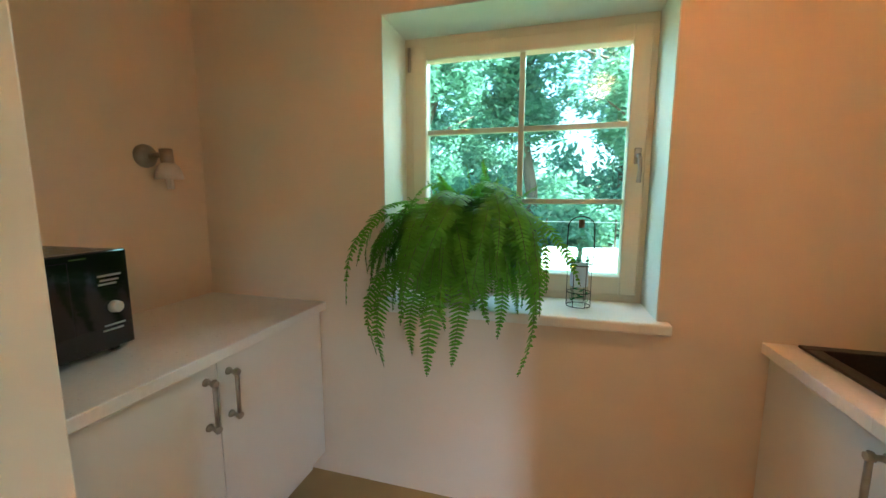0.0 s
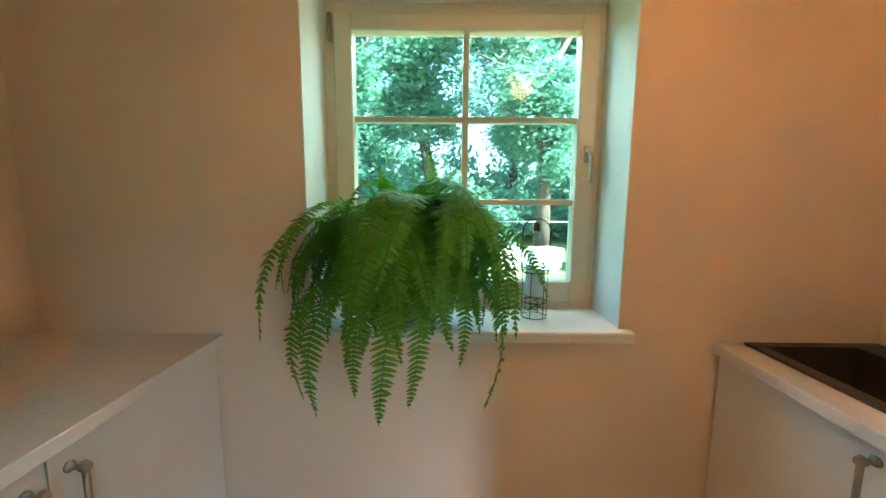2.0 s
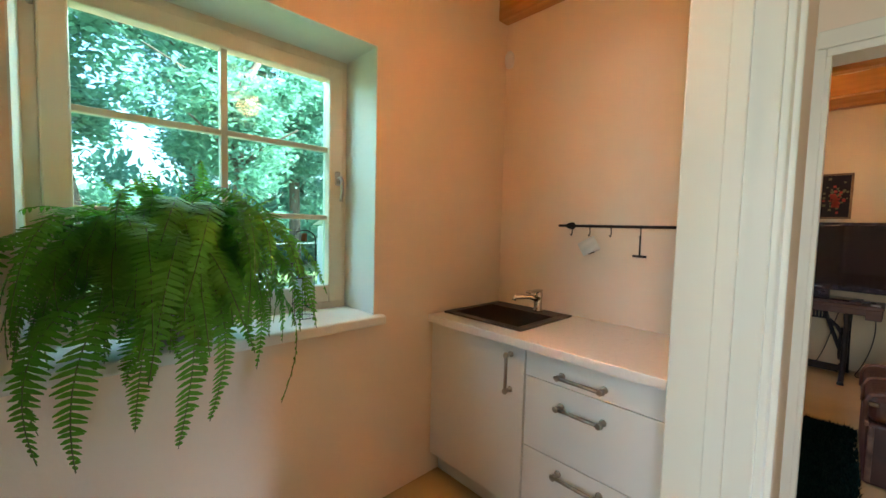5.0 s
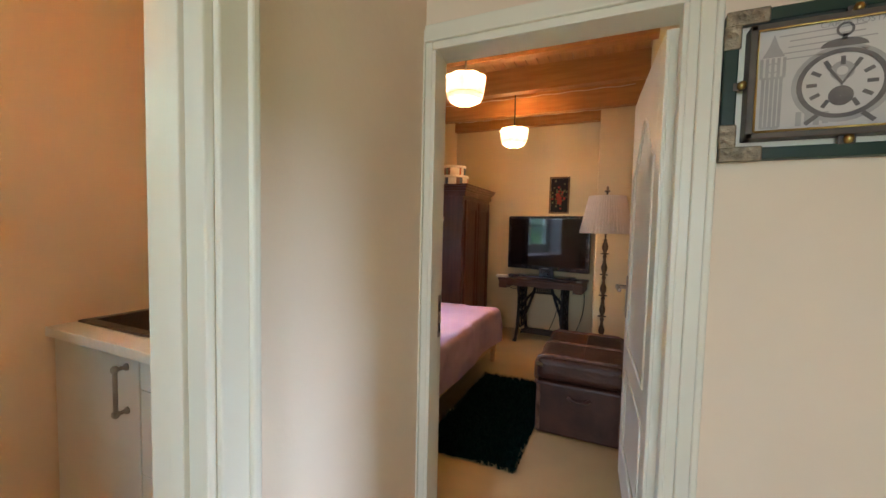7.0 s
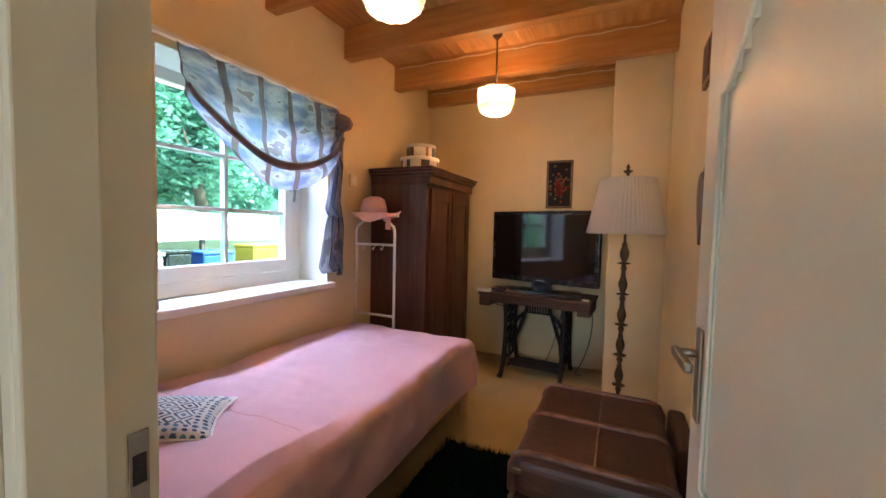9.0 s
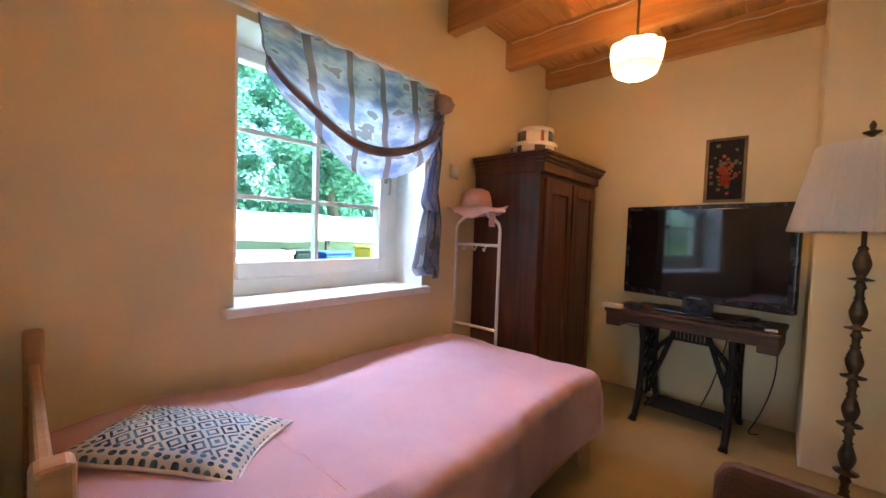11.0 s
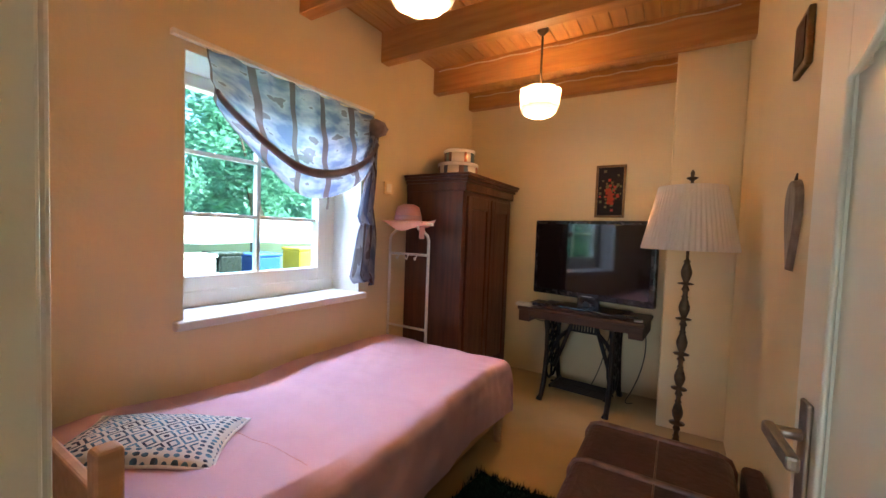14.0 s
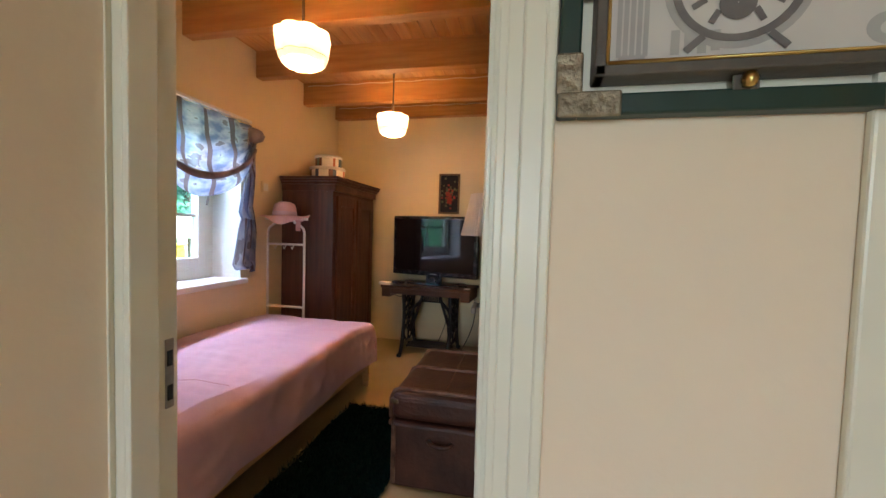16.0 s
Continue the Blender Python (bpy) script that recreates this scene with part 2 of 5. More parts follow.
def wall_y(name, x0, x1, y0, y1, holes, mat, label):
    bm, y = bmesh.new(), y0
    for a, b, c, d in sorted(holes):
        box(bm, x0, x1, y, a, 0, 3.0)
        if c > 0:
            box(bm, x0, x1, a, b, 0, c)
        box(bm, x0, x1, a, b, d, 3.0)
        y = b
    box(bm, x0, x1, y, y1, 0, 3.0)
    return structure(name, bm, mat, label, "wall")


KW = (-0.605, 0.532, 0.92, 2.19)
BW = (2.405, 3.575, 0.882, 2.17)
wall_x("wall_north_kitchen", WX - 0.2, 1.555, NY, NO, [KW], M_wall, "cream plastered outer wall with a deep window")
wall_x("wall_north_bedroom", 1.555, EX + 0.2, NY, NO, [BW], M_wall_bed, "warm yellow plastered wall with a deep window")
wall_y("wall_west", WX - 0.2, WX, KS1, NY, [], M_wall, "cream plastered kitchen wall above the worktop")
wall_x("wall_kitchen_south", HX0, DW0, KS0, KS1, [(KO0, KO1, 0, KOH)], M_wall, "cream wall with a wide cased opening")
wall_y("wall_bedroom_west", DW0, DW1, -1.215, NY, [(DO0 - 0.03, DO1 + 0.03, 0, DOH + 0.03)], M_wall, "cream partition wall with a doorway")
wall_y("wall_east", EX, EX + 0.2, SY, NY, [], M_wall_bed, "warm yellow plastered end wall of the bedroom")
wall_x("wall_bedroom_south", DW1, EX + 0.2, SY - 0.15, SY, [], M_wall_bed, "yellow plastered bedroom wall")
structure("chimney_breast", bx(4.72, EX, SY, -0.25, 0, 3.0, 0.012), M_wall_bed, "plastered chimney breast in the corner", "wall")
wall_y("wall_hall_west", HX0 - 0.15, HX0, HY0, KS1, [(-1.05, 0.15, 0.8, 2.1)], M_wall, "cream hall wall")
wall_x("wall_hall_south", HX0 - 0.15, 3.2, HY0 - 0.2, HY0, [(1.65, 2.27, 0.5, 2.2)], M_wall, "cream hall wall with a narrow window")
wall_y("wall_hall_east", 3.05, 3.2, HY0, SY - 0.15, [], M_wall, "cream wall of the side hall")
structure("floor", bx(-2.4, 5.5, -3.1, 2.1, -0.12, 0), M_floor, "smooth ochre linoleum floor", "floor")

# ceiling boards lie across the beams
bm = bmesh.new()
y = -2.95
while y < NY + 0.05:
    box(bm, -2.3, 5.4, y, y + 0.097, CZ, CZ + 0.025, 0.004, 1)
    y += 0.1
box(bm, -2.4, 5.5, -3.1, 2.1, CZ + 0.026, CZ + 0.2)
structure("ceiling", bm, M_board, "varnished pine board ceiling", "ceiling")
for i, x in enumerate((2.29, 3.02, 3.75, 4.475, 5.165)):
    structure(f"ceiling_beam_{i + 1}", bx(x, x + 0.09, SY - 0.01 if i < 4 else -0.25, NY + 0.01, BZ if i < 4 else BZ + 0.05, CZ + 0.005, 0.006), M_beam, "varnished pine ceiling beam", "beam")
structure("ceiling_beam_6", bx(1.40, 1.488, KS1, NY + 0.01, BZ, CZ + 0.005, 0.006), M_beam, "varnished pine ceiling beam", "beam")
structure("ceiling_beam_7", bx(1.36, 1.488, HY0, KS0, BZ - 0.05, CZ + 0.005, 0.006), M_beam, "varnished pine beam above the hall", "beam")


def casing_x(name, y, dy, x0, x1, h, w=0.085):
    """Architrave round an opening in a wall along x; y is the wall face, dy its side."""
    bm = bmesh.new()
    ya, yb = sorted((y, y + dy * 0.018))
    for a, b in ((x0 - w, x0), (x1, x1 + w)):
        box(bm, a, b, ya, yb, 0, h + w, 0.005)
    box(bm, x0, x1, ya, yb, h, h + w, 0.005)
    yc, yd = sorted((y, y + dy * 0.03))
    for a, b in ((x0 - w, x0 - w + 0.022), (x1 + w - 0.022, x1 + w)):
        box(bm, a, b, yc, yd, 0, h + w, 0.006)
    return structure(name, bm, M_trim, "cream gloss-painted door casing", "trim")


# kitchen opening: lining and casings
bm = bmesh.new()
box(bm, KO0 - 0.002, KO0 + 0.02, KS0 - 0.004, KS1 + 0.004, 0, KOH, 0.004)
box(bm, KO1 - 0.02, KO1 + 0.002, KS0 - 0.004, KS1 + 0.004, 0, KOH, 0.004)
box(bm, KO0, KO1, KS0 - 0.004, KS1 + 0.004, KOH - 0.02, KOH + 0.002, 0.004)
box(bm, KO1 - 0.032, KO1 - 0.018, KS0 + 0.05, KS0 + 0.09, 0, KOH - 0.02, 0.003)
structure("trim_kitchen_lining", bm, M_trim, "cream painted lining of the kitchen opening", "trim")
casing_x("trim_kitchen_casing", KS0, -1, KO0, KO1, KOH)

# bedroom doorway: lining with a rebate, casings on both faces
bm = bmesh.new()
for y0, y1, s0, s1 in ((DO1, DO1 + 0.03, DO1 - 0.014, DO1 + 0.002), (DO0 - 0.03, DO0, DO0 - 0.002, DO0 + 0.014)):
    box(bm, DW0 - 0.004, DW1 + 0.004, y0, y1, 0, DOH + 0.03, 0.004)
    box(bm, DW0 - 0.003, DW0 + 0.07, s0, s1, 0, DOH, 0.003)
box(bm, DW0 - 0.004, DW1 + 0.004, DO0, DO1, DOH, DOH + 0.03, 0.004)
for x, s in ((DW0, -1), (DW1, 1)):
    xa, xb = sorted((x, x + s * 0.018))
    for a, b in ((DO0 - 0.075, DO0 - 0.028), (DO1 + 0.028, min(DO1 + 0.075, 9))):
        if x == DW0 and a > 0:
            b = KS0 - 0.001 if b > KS0 else b
        if b > a:
            box(bm, xa, xb, a, b, 0, DOH + 0.075, 0.005)
    box(bm, xa, xb, DO0 - 0.028, min(DO1 + 0.028, KS0 - 0.001), DOH + 0.028, DOH + 0.09, 0.005)
xa, xb = DW0 - 0.028, DW0
box(bm, xa, xb, DO0 - 0.085, DO0 - 0.065, 0, DOH + 0.085, 0.005)
structure("trim_bedroom_frame", bm, M_trim, "cream gloss-painted door frame", "trim")
keep = thing("strike_plate", pose(1.597, DO1 - 0.001, 0.965), "dark metal strike plate in the door frame", "door fitting")
part("plate", bx(-0.012, 0.012, -0.003, 0.0, -0.09, 0.09, 0.001), M_nickel, keep)
part("latch_hole", bx(-0.008, 0.008, -0.0045, -0.003, 0.02, 0.06, 0.001), M_black, keep)
part("bolt_hole", bx(-0.008, 0.008, -0.0045, -0.003, -0.07, -0.03, 0.001), M_black, keep)

# end of the partition and the casing beside it
bm = bx(DW0 - 0.02, DW1 + 0.02, -1.237, -1.215, 0, 2.6, 0.004)
box(bm, DW0 - 0.018, DW0, -1.215, -1.155, 0, 2.6, 0.005)
structure("trim_hall_corner", bm, M_trim, "cream painted corner casing in the hall", "trim")


def window(name, hole, glass, mat, label):
    """A two by three pane casement in a deep reveal: sill board, frame, sash, bars, panes, handle."""
    x0, x1, z0, z1 = hole
    gx0, gx1, gz0, gz1 = glass
    w = thing(name, Matrix.Identity(4), label, "window", "", "structure")
    bm = bmesh.new()
    for a, b in ((x0 - 0.002, x0 + 0.003), (x1 - 0.003, x1 + 0.002)):
        box(bm, a, b, NY - 0.001, GY - 0.03, z0, z1)
    box(bm, x0, x1, NY - 0.001, GY - 0.03, z1 - 0.003, z1 + 0.002)
    part("reveal", bm, M_reveal, w, "white painted reveal")
    part("window_sill", bx(x0 - 0.045, x1 + 0.045, NY - 0.045, GY - 0.03, z0 - 0.02, z0 + 0.025, 0.01, 3), M_reveal, w, "thick white sill board")
    bm = bmesh.new()
    fx0, fx1, fz0, fz1 = gx0 - 0.10, gx1 + 0.10, gz0 - 0.13, gz1 + 0.09
    for a, b in ((x0 - 0.02, gx0 - 0.075), (gx1 + 0.075, x1 + 0.02)):
        box(bm, a, b, GY - 0.03, GY + 0.06, z0 - 0.02, z1 + 0.02, 0.004)
    box(bm, gx0 - 0.08, gx1 + 0.08, GY - 0.03, GY + 0.06, z0 - 0.02, gz0 - 0.085, 0.004)
    box(bm, gx0 - 0.08, gx1 + 0.08, GY - 0.03, GY + 0.06, gz1 + 0.065, z1 + 0.02, 0.004)
    part("window_frame", bm, mat, w)
    bm = bmesh.new()
    for a, b in ((gx0 - 0.076, gx0), (gx1, gx1 + 0.076)):
        box(bm, a, b, GY - 0.045, GY + 0.03, gz0 - 0.09, gz1 + 0.068, 0.008)
    box(bm, gx0 - 0.004, gx1 + 0.004, GY - 0.043, GY + 0.03, gz0 - 0.09, gz0, 0.008)
    box(bm, gx0 - 0.004, gx1 + 0.004, GY - 0.043, GY + 0.03, gz1, gz1 + 0.068, 0.008)
    sash = part("sash", bm, mat, w)
    xm, dz = (gx0 + gx1) / 2, (gz1 - gz0) / 3
    part("glazing_bar", bx(xm - 0.013, xm + 0.013, GY - 0.022, GY + 0.022, gz0 - 0.005, gz1 + 0.005, 0.004), mat, sash)
    for k in (1, 2):
        part("glazing_bar", bx(gx0 - 0.005, gx1 + 0.005, GY - 0.020, GY + 0.020, gz0 + k * dz - 0.012, gz0 + k * dz + 0.012, 0.004), mat, sash)
    for k in range(3):
        for a, b in ((gx0 + 0.001, xm - 0.013), (xm + 0.013, gx1 - 0.001)):
            p = part("pane", bx(a, b, GY - 0.002, GY + 0.002, gz0 + k * dz + (0.012 if k else 0.0), gz0 + (k + 1) * dz - 0.012), M_glass, sash)
            p.visible_shadow = False
    hx, hz = gx1 + 0.042, 1.60 if gx0 < 0 else gz0 + 0.54
    bm = bx(hx - 0.014, hx + 0.014, GY - 0.055, GY - 0.044, hz - 0.035, hz + 0.035, 0.005)
    tube(bm, [(hx, GY - 0.05, hz), (hx, GY - 0.085, hz), (hx + 0.002, GY - 0.092, hz - 0.015), (hx + 0.006, GY - 0.088, hz - 0.06), (hx + 0.004, GY - 0.08, hz - 0.115)], [0.009, 0.009, 0.009, 0.008, 0.010], 8)
    part("window_handle", bm, M_nickel, sash, "curved bronze window handle")
    bm = bmesh.new()
    tube(bm, [(gx0 - 0.085, GY - 0.05, gz1 - 0.05), (gx0 - 0.085, GY - 0.05, gz1 + 0.06)], 0.008, 8)
    part("hinge", bm, M_nickel, sash)
    return w


window("window_1", KW, (-0.49, 0.43, 1.064, 2.08), M_winframe, "deep-set six-pane wooden casement window, closed")
window("window_2", BW, (2.512, 3.414, 1.08, 2.095), M_winframe_white, "deep-set six-pane white casement window, closed")
w3 = thing("window_3", Matrix.Identity(4), "narrow daylit hall window", "window", "", "structure")
bm = bmesh.new()
for a, b, c, d in ((1.65, 1.70, 0.5, 2.2), (2.22, 2.27, 0.5, 2.2), (1.70, 2.22, 0.5, 0.55), (1.70, 2.22, 2.15, 2.2)):
    box(bm, a, b, HY0 - 0.1, HY0 - 0.03, c, d, 0.004)
part("window_frame", bm, M_winframe_white, w3)
p = part("pane", bx(1.70, 2.22, HY0 - 0.07, HY0 - 0.066, 0.55, 2.15), M_glass, w3)
p.visible_shadow = False

w4 = thing("window_4", Matrix.Identity(4), "wide daylit hall window", "window", "", "structure")
bm = bmesh.new()
for a, b, c, d in ((-1.05, -1.00, 0.8, 2.1), (0.10, 0.15, 0.8, 2.1), (-1.00, 0.10, 0.8, 0.85), (-1.00, 0.10, 2.05, 2.1)):
    box(bm, HX0 - 0.1, HX0 - 0.03, a, b, c, d, 0.004)
part("window_frame", bm, M_winframe_white, w4)
p = part("pane", bx(HX0 - 0.07, HX0 - 0.066, -1.00, 0.10, 0.85, 2.05), M_glass, w4)
p.visible_shadow = False

# the bedroom door stands open against the wall
door = thing("door_1", pose(DW1 - 0.005, DO0 + 0.005, 0.008, 0, 0, 4), "open cream panelled door with an arched upper panel", "door", "", "structure")
W, T, H = 0.83, 0.04, DOH - 0.02


def arch_z(u):
    return 1.62 + 0.20 * (0.5 - 0.5 * math.cos(2 * math.pi * min(max(u, 0), 1)))


bm = bmesh.new()
box(bm, 0, W, 0, T - 0.012, 0, H, 0.002)
for a, b, c, d in ((0, 0.11, 0, H), (W - 0.11, W, 0, H), (0.11, W - 0.11, 0, 0.20), (0.11, W - 0.11, 0.62, 0.74)):
    box(bm, a, b, T - 0.014, T, c, d, 0.004)
N = 16
for k in range(N):
    u0, u1 = k / N, (k + 1) / N
    xa, xb = 0.11 + u0 * (W - 0.22), 0.11 + u1 * (W - 0.22)
    box(bm, xa, xb, T - 0.014, T, arch_z((u0 + u1) / 2), H)
leaf = part("leaf", bm, M_trim, door)
bm = bmesh.new()
pts = [(0.115, T, 0.745)] + [(0.115 + k / 20 * (W - 0.23), T, arch_z(k / 20) - 0.004) for k in range(21)] + [(W - 0.115, T, 0.745), (0.115, T, 0.745)]
tube(bm, pts, 0.006, 6)
tube(bm, [(0.115, T, 0.205), (W - 0.115, T, 0.205), (W - 0.115, T, 0.615), (0.115, T, 0.615), (0.115, T, 0.205)], 0.006, 6)
part("panel_moulding", bm, M_trim, leaf)
for side in (1, -1):
    yy = T if side == 1 else 0
    bm = bx(W - 0.085, W - 0.045, min(yy, yy + side * 0.008), max(yy, yy + side * 0.008), 0.88, 1.10, 0.004)
    if side == 1:
        tube(bm, [(W - 0.065, yy, 1.04), (W - 0.065, yy + side * 0.05, 1.04)], 0.010, 10)
        box(bm, W - 0.19, W - 0.052, yy + 0.042, yy + 0.060, 1.028, 1.052, 0.006)
    part("door_handle", bm, M_nickel, leaf, "satin bronze lever handle on a long plate")

# ---- outdoors ----
structure("ground", bx(-120, 120, -120, 140, -0.5, -0.3), M_grass, "mown grass with bare patches", "ground")


def leaf_crown(name, seed, radius, count, squash=1.0, big=1.0):
    """Many small leaf sprays in uneven clumps with gaps."""
    rnd = random.Random(seed)
    clumps = []
    for _ in range(26):
        d = Vector((rnd.gauss(0, 1), rnd.gauss(0, 1), rnd.gauss(0, 1) * squash)).normalized() * radius * rnd.uniform(0.25, 1.0)
        clumps.append((d, radius * rnd.uniform(0.18, 0.38)))
    vs, fs = [], []
    for _ in range(count):
        c, r = rnd.choice(clumps)
        p = c + Vector((rnd.gauss(0, 0.5), rnd.gauss(0, 0.5), rnd.gauss(0, 0.4))) * r
        a = Vector((rnd.uniform(-1, 1), rnd.uniform(-1, 1), rnd.uniform(-0.5, 0.5))).normalized()
        b = a.cross(Vector((rnd.uniform(-1, 1), rnd.uniform(-1, 1), rnd.uniform(0.3, 1)))).normalized()
        s = rnd.uniform(0.09, 0.20) * big
        k = len(vs)
        vs += [p - a * s, p - b * s * 0.4, p + a * s, p + b * s * 0.4]
        fs.append((k, k + 1, k + 2, k + 3))
    me = bpy.data.meshes.new(name)
    me.from_pydata([tuple(v) for v in vs], [], fs)
    me.materials.append(M_leaf)
    return me


CROWNS = [leaf_crown("crown", s, 2.6, 5200, 1.3) for s in (3, 8, 21)]
rnd = random.Random(5)


def tree(x, y, h, k, label):
    t = thing("tree", pose(x, y, -0.3, 0, 0, rnd.uniform(0, 360)), label, "tree", "trees outside")
    bm = bmesh.new()
    r = 0.10 + h * 0.012
    lean = [(rnd.uniform(-0.15, 0.15) * i, rnd.uniform(-0.15, 0.15) * i, h * i / 5) for i in range(6)]
    tube(bm, lean, [r * (1.15 - 0.17 * i) for i in range(6)], 9)
    for _ in range(7):
        i = rnd.randint(2, 4)
        a, b = Vector(lean[i]), rnd.uniform(0, 6.28)
        tube(bm, [a, a + Vector((math.cos(b) * 0.7, math.sin(b) * 0.7, 0.5)), a + Vector((math.cos(b) * 1.7, math.sin(b) * 1.7, 0.9))], [r * 0.4, r * 0.25, r * 0.1], 6)
    part("trunk", bm, M_bark, t)
    for j, z in enumerate((0.35, 0.6, 0.95)):
        c = new("crown", CROWNS[(k + j) % 3])
        c.parent = t
        s = h / 9 * rnd.uniform(0.8, 1.05) * (0.75, 1.0, 1.0)[j]
        c.matrix_basis = Matrix.Translation(Vector(lean[(2, 3, 5)[j]]) * 1.0 + Vector((0, 0, 0.2))) @ Euler((0, 0, rnd.uniform(0, 6))).to_matrix().to_4x4() @ Matrix.Diagonal((s, s, s, 1))
    return t


for i, (x, y, h) in enumerate(((-3.5, 11.5, 8), (-0.6, 14, 10), (2.6, 11, 7.5), (-7.5, 15, 9), (5.5, 14.5, 9), (9, 11.5, 8), (12, 16, 10), (3.2, 20, 11), (-4, 21, 11), (8.5, 21, 11), (15, 12, 8), (19, 18, 10), (-11, 21, 11), (14.5, 24, 12), (22, 11, 8))):
    tree(x, y, h, i, "leafy deciduous tree with a tall trunk")
hedge_me = leaf_crown("leaves", 77, 2.2, 6500, 0.35)
for i in range(26):
    hb = new("shrub", hedge_me)
    tagged(hb, "dense green shrub at the edge of the wood", "shrub", "shrubs outside")
    hb.matrix_basis = pose(-14 + (i % 13) * 3.1 + rnd.uniform(-0.6, 0.6), (15.5 if i < 13 else 22) + rnd.uniform(-1, 2), 0.6 if i < 13 else 1.2, 0, 0, rnd.uniform(0, 360)) @ Matrix.Diagonal((1.2, 1.0, 1.3 if i < 13 else 2.2, 1))

M_canvas = material("white_canvas", (0.82, 0.82, 0.80), 0.8, (0.75, 0.75, 0.74), 3, 0.2, 12)
M_blue = material("blue_plastic", (0.02, 0.10, 0.45), 0.4, (0.015, 0.07, 0.35), 6)
M_yellow = material("yellow_plastic", (0.75, 0.42, 0.03), 0.4, (0.65, 0.35, 0.02), 6)
stall = thing("covered_stall", pose(7.6, 8.6, -0.3), "low shelter under a white canvas roof", "shelter")
part("canopy", surface(bmesh.new(), lambda u, v: (-3.6 + 7.2 * u, -1.2 + 2.4 * v, 1.62 + 0.28 * math.sin(math.pi * v) + 0.015 * math.sin(u * 23)), 36, 10), M_canvas, stall)
part("valance", surface(bmesh.new(), lambda u, v: (-3.6 + 7.2 * u, -1.22 + 0.015 * math.sin(u * 60), 1.62 - 0.33 * v + 0.015 * math.sin(u * 23)), 60, 2), M_canvas, stall)
for x in (-3.5, -1.2, 1.2, 3.5):
    part("post", bx(x - 0.04, x + 0.04, -1.15, -1.07, 0, 1.66, 0.005), M_bark, stall)
part("back_sheet", bx(-3.5, 3.5, 1.1, 1.13, 0, 1.6), M_canvas, stall)
for nm, x, w, h, m, lab in (("storage_crate", 4.5, 1.5, 1.12, M_canvas, "white crate under the shelter"), ("storage_crate", 5.52, 0.42, 1.15, M_black, "dark storage crate under the shelter"), ("storage_crate", 6.25, 0.62, 1.1, M_blue, "blue plastic crate under the shelter"), ("storage_crate", 7.5, 0.95, 1.2, M_yellow, "yellow storage crate under the shelter")):
    c = thing(nm, pose(x, 7.05, -0.3), lab, "crate", "crates under the shelter")
    part("body", bx(-w / 2, w / 2, -0.3, 0.3, 0, h - 0.06, 0.03), m, c)
    part("lid", bx(-w / 2 - 0.02, w / 2 + 0.02, -0.32, 0.32, h - 0.06, h, 0.015), m, c)
fence = thing("garden_fence", pose(0, 12.5, -0.3), "pale rope strung between thin garden posts", "fence")
for i in range(9):
    part("post", bx(-8 + i * 2.0 - 0.025, -8 + i * 2.0 + 0.025, -0.05, 0.0, 0, 1.1, 0.006), M_bark, fence)
for z in (1.0,):
    part("rope", bx(-8.1, 8.1, -0.07, -0.05, z - 0.012, z + 0.012, 0.004), M_canvas, fence)
for i, x in enumerate((0.3, 1.3, 2.3)):
    c = thing("garden_slab_stack", pose(x, 9.8, -0.3, 0, 0, 10 * i), "stack of pale stone slabs on the grass", "stone", "stone stacks")
    for k in range(3):
        part("slab", bx(-0.4 + 0.02 * k, 0.4 + 0.03 * k, -0.3, 0.3, k * 0.17, k * 0.17 + 0.165, 0.02), M_canvas, c)


# ---- kitchen ----
def bar_handle(parent, p, along, length=0.15, out=(1, 0, 0), label="brushed nickel bar handle"):
    """A bar on two round posts, at p on the door face."""
    p, a, o = Vector(p), Vector(along), Vector(out)
    bm = bmesh.new()
    for s in (-1, 1):
        e = p + a * s * length * 0.5
        tube(bm, [e, e + o * 0.006, e + o * 0.006, e + o * 0.03, e + o * 0.03, e + o * 0.046], [0.014, 0.013, 0.008, 0.007, 0.012, 0.011], 10)
    tube(bm, [p - a * length * 0.58 + o * 0.037, p + a * length * 0.58 + o * 0.037], 0.0075, 10)
    return part("handle", bm, M_nickel, parent, label)


X0 = -0.926
cab = thing("base_cabinet", pose(WX, 0.425, 0), "white two-door base cabinet with nickel bar handles", "cabinet")
dx = X0 - WX
part("body", bx(0, dx - 0.045, 0.0, 1.215, 0.12, 0.872, 0.002), M_white, cab)
part("plinth", bx(0, dx - 0.11, 0.0, 1.22, 0, 0.12), M_white, cab)
part("filler_strip", bx(dx - 0.06, dx - 0.04, 1.216, 1.234, 0.12, 0.872), M_white, cab)
for y0, y1, hy in ((0.004, 0.607, 0.562), (0.611, 1.214, 0.654)):
    d = part("door", bx(dx - 0.043, dx - 0.025, y0, y1, 0.124, 0.866, 0.002), M_white, cab)
    bar_handle(d, (dx - 0.025, hy, 0.735), (0, 0, 1), 0.16)
wt = thing("worktop", pose(WX, KS1, 0.874), "white laminate worktop with a square edge", "worktop")
part("slab", bx(0.001, dx, 0.001, NY - KS1 - 0.001, 0, 0.04, 0.004, 3), M_top, wt)

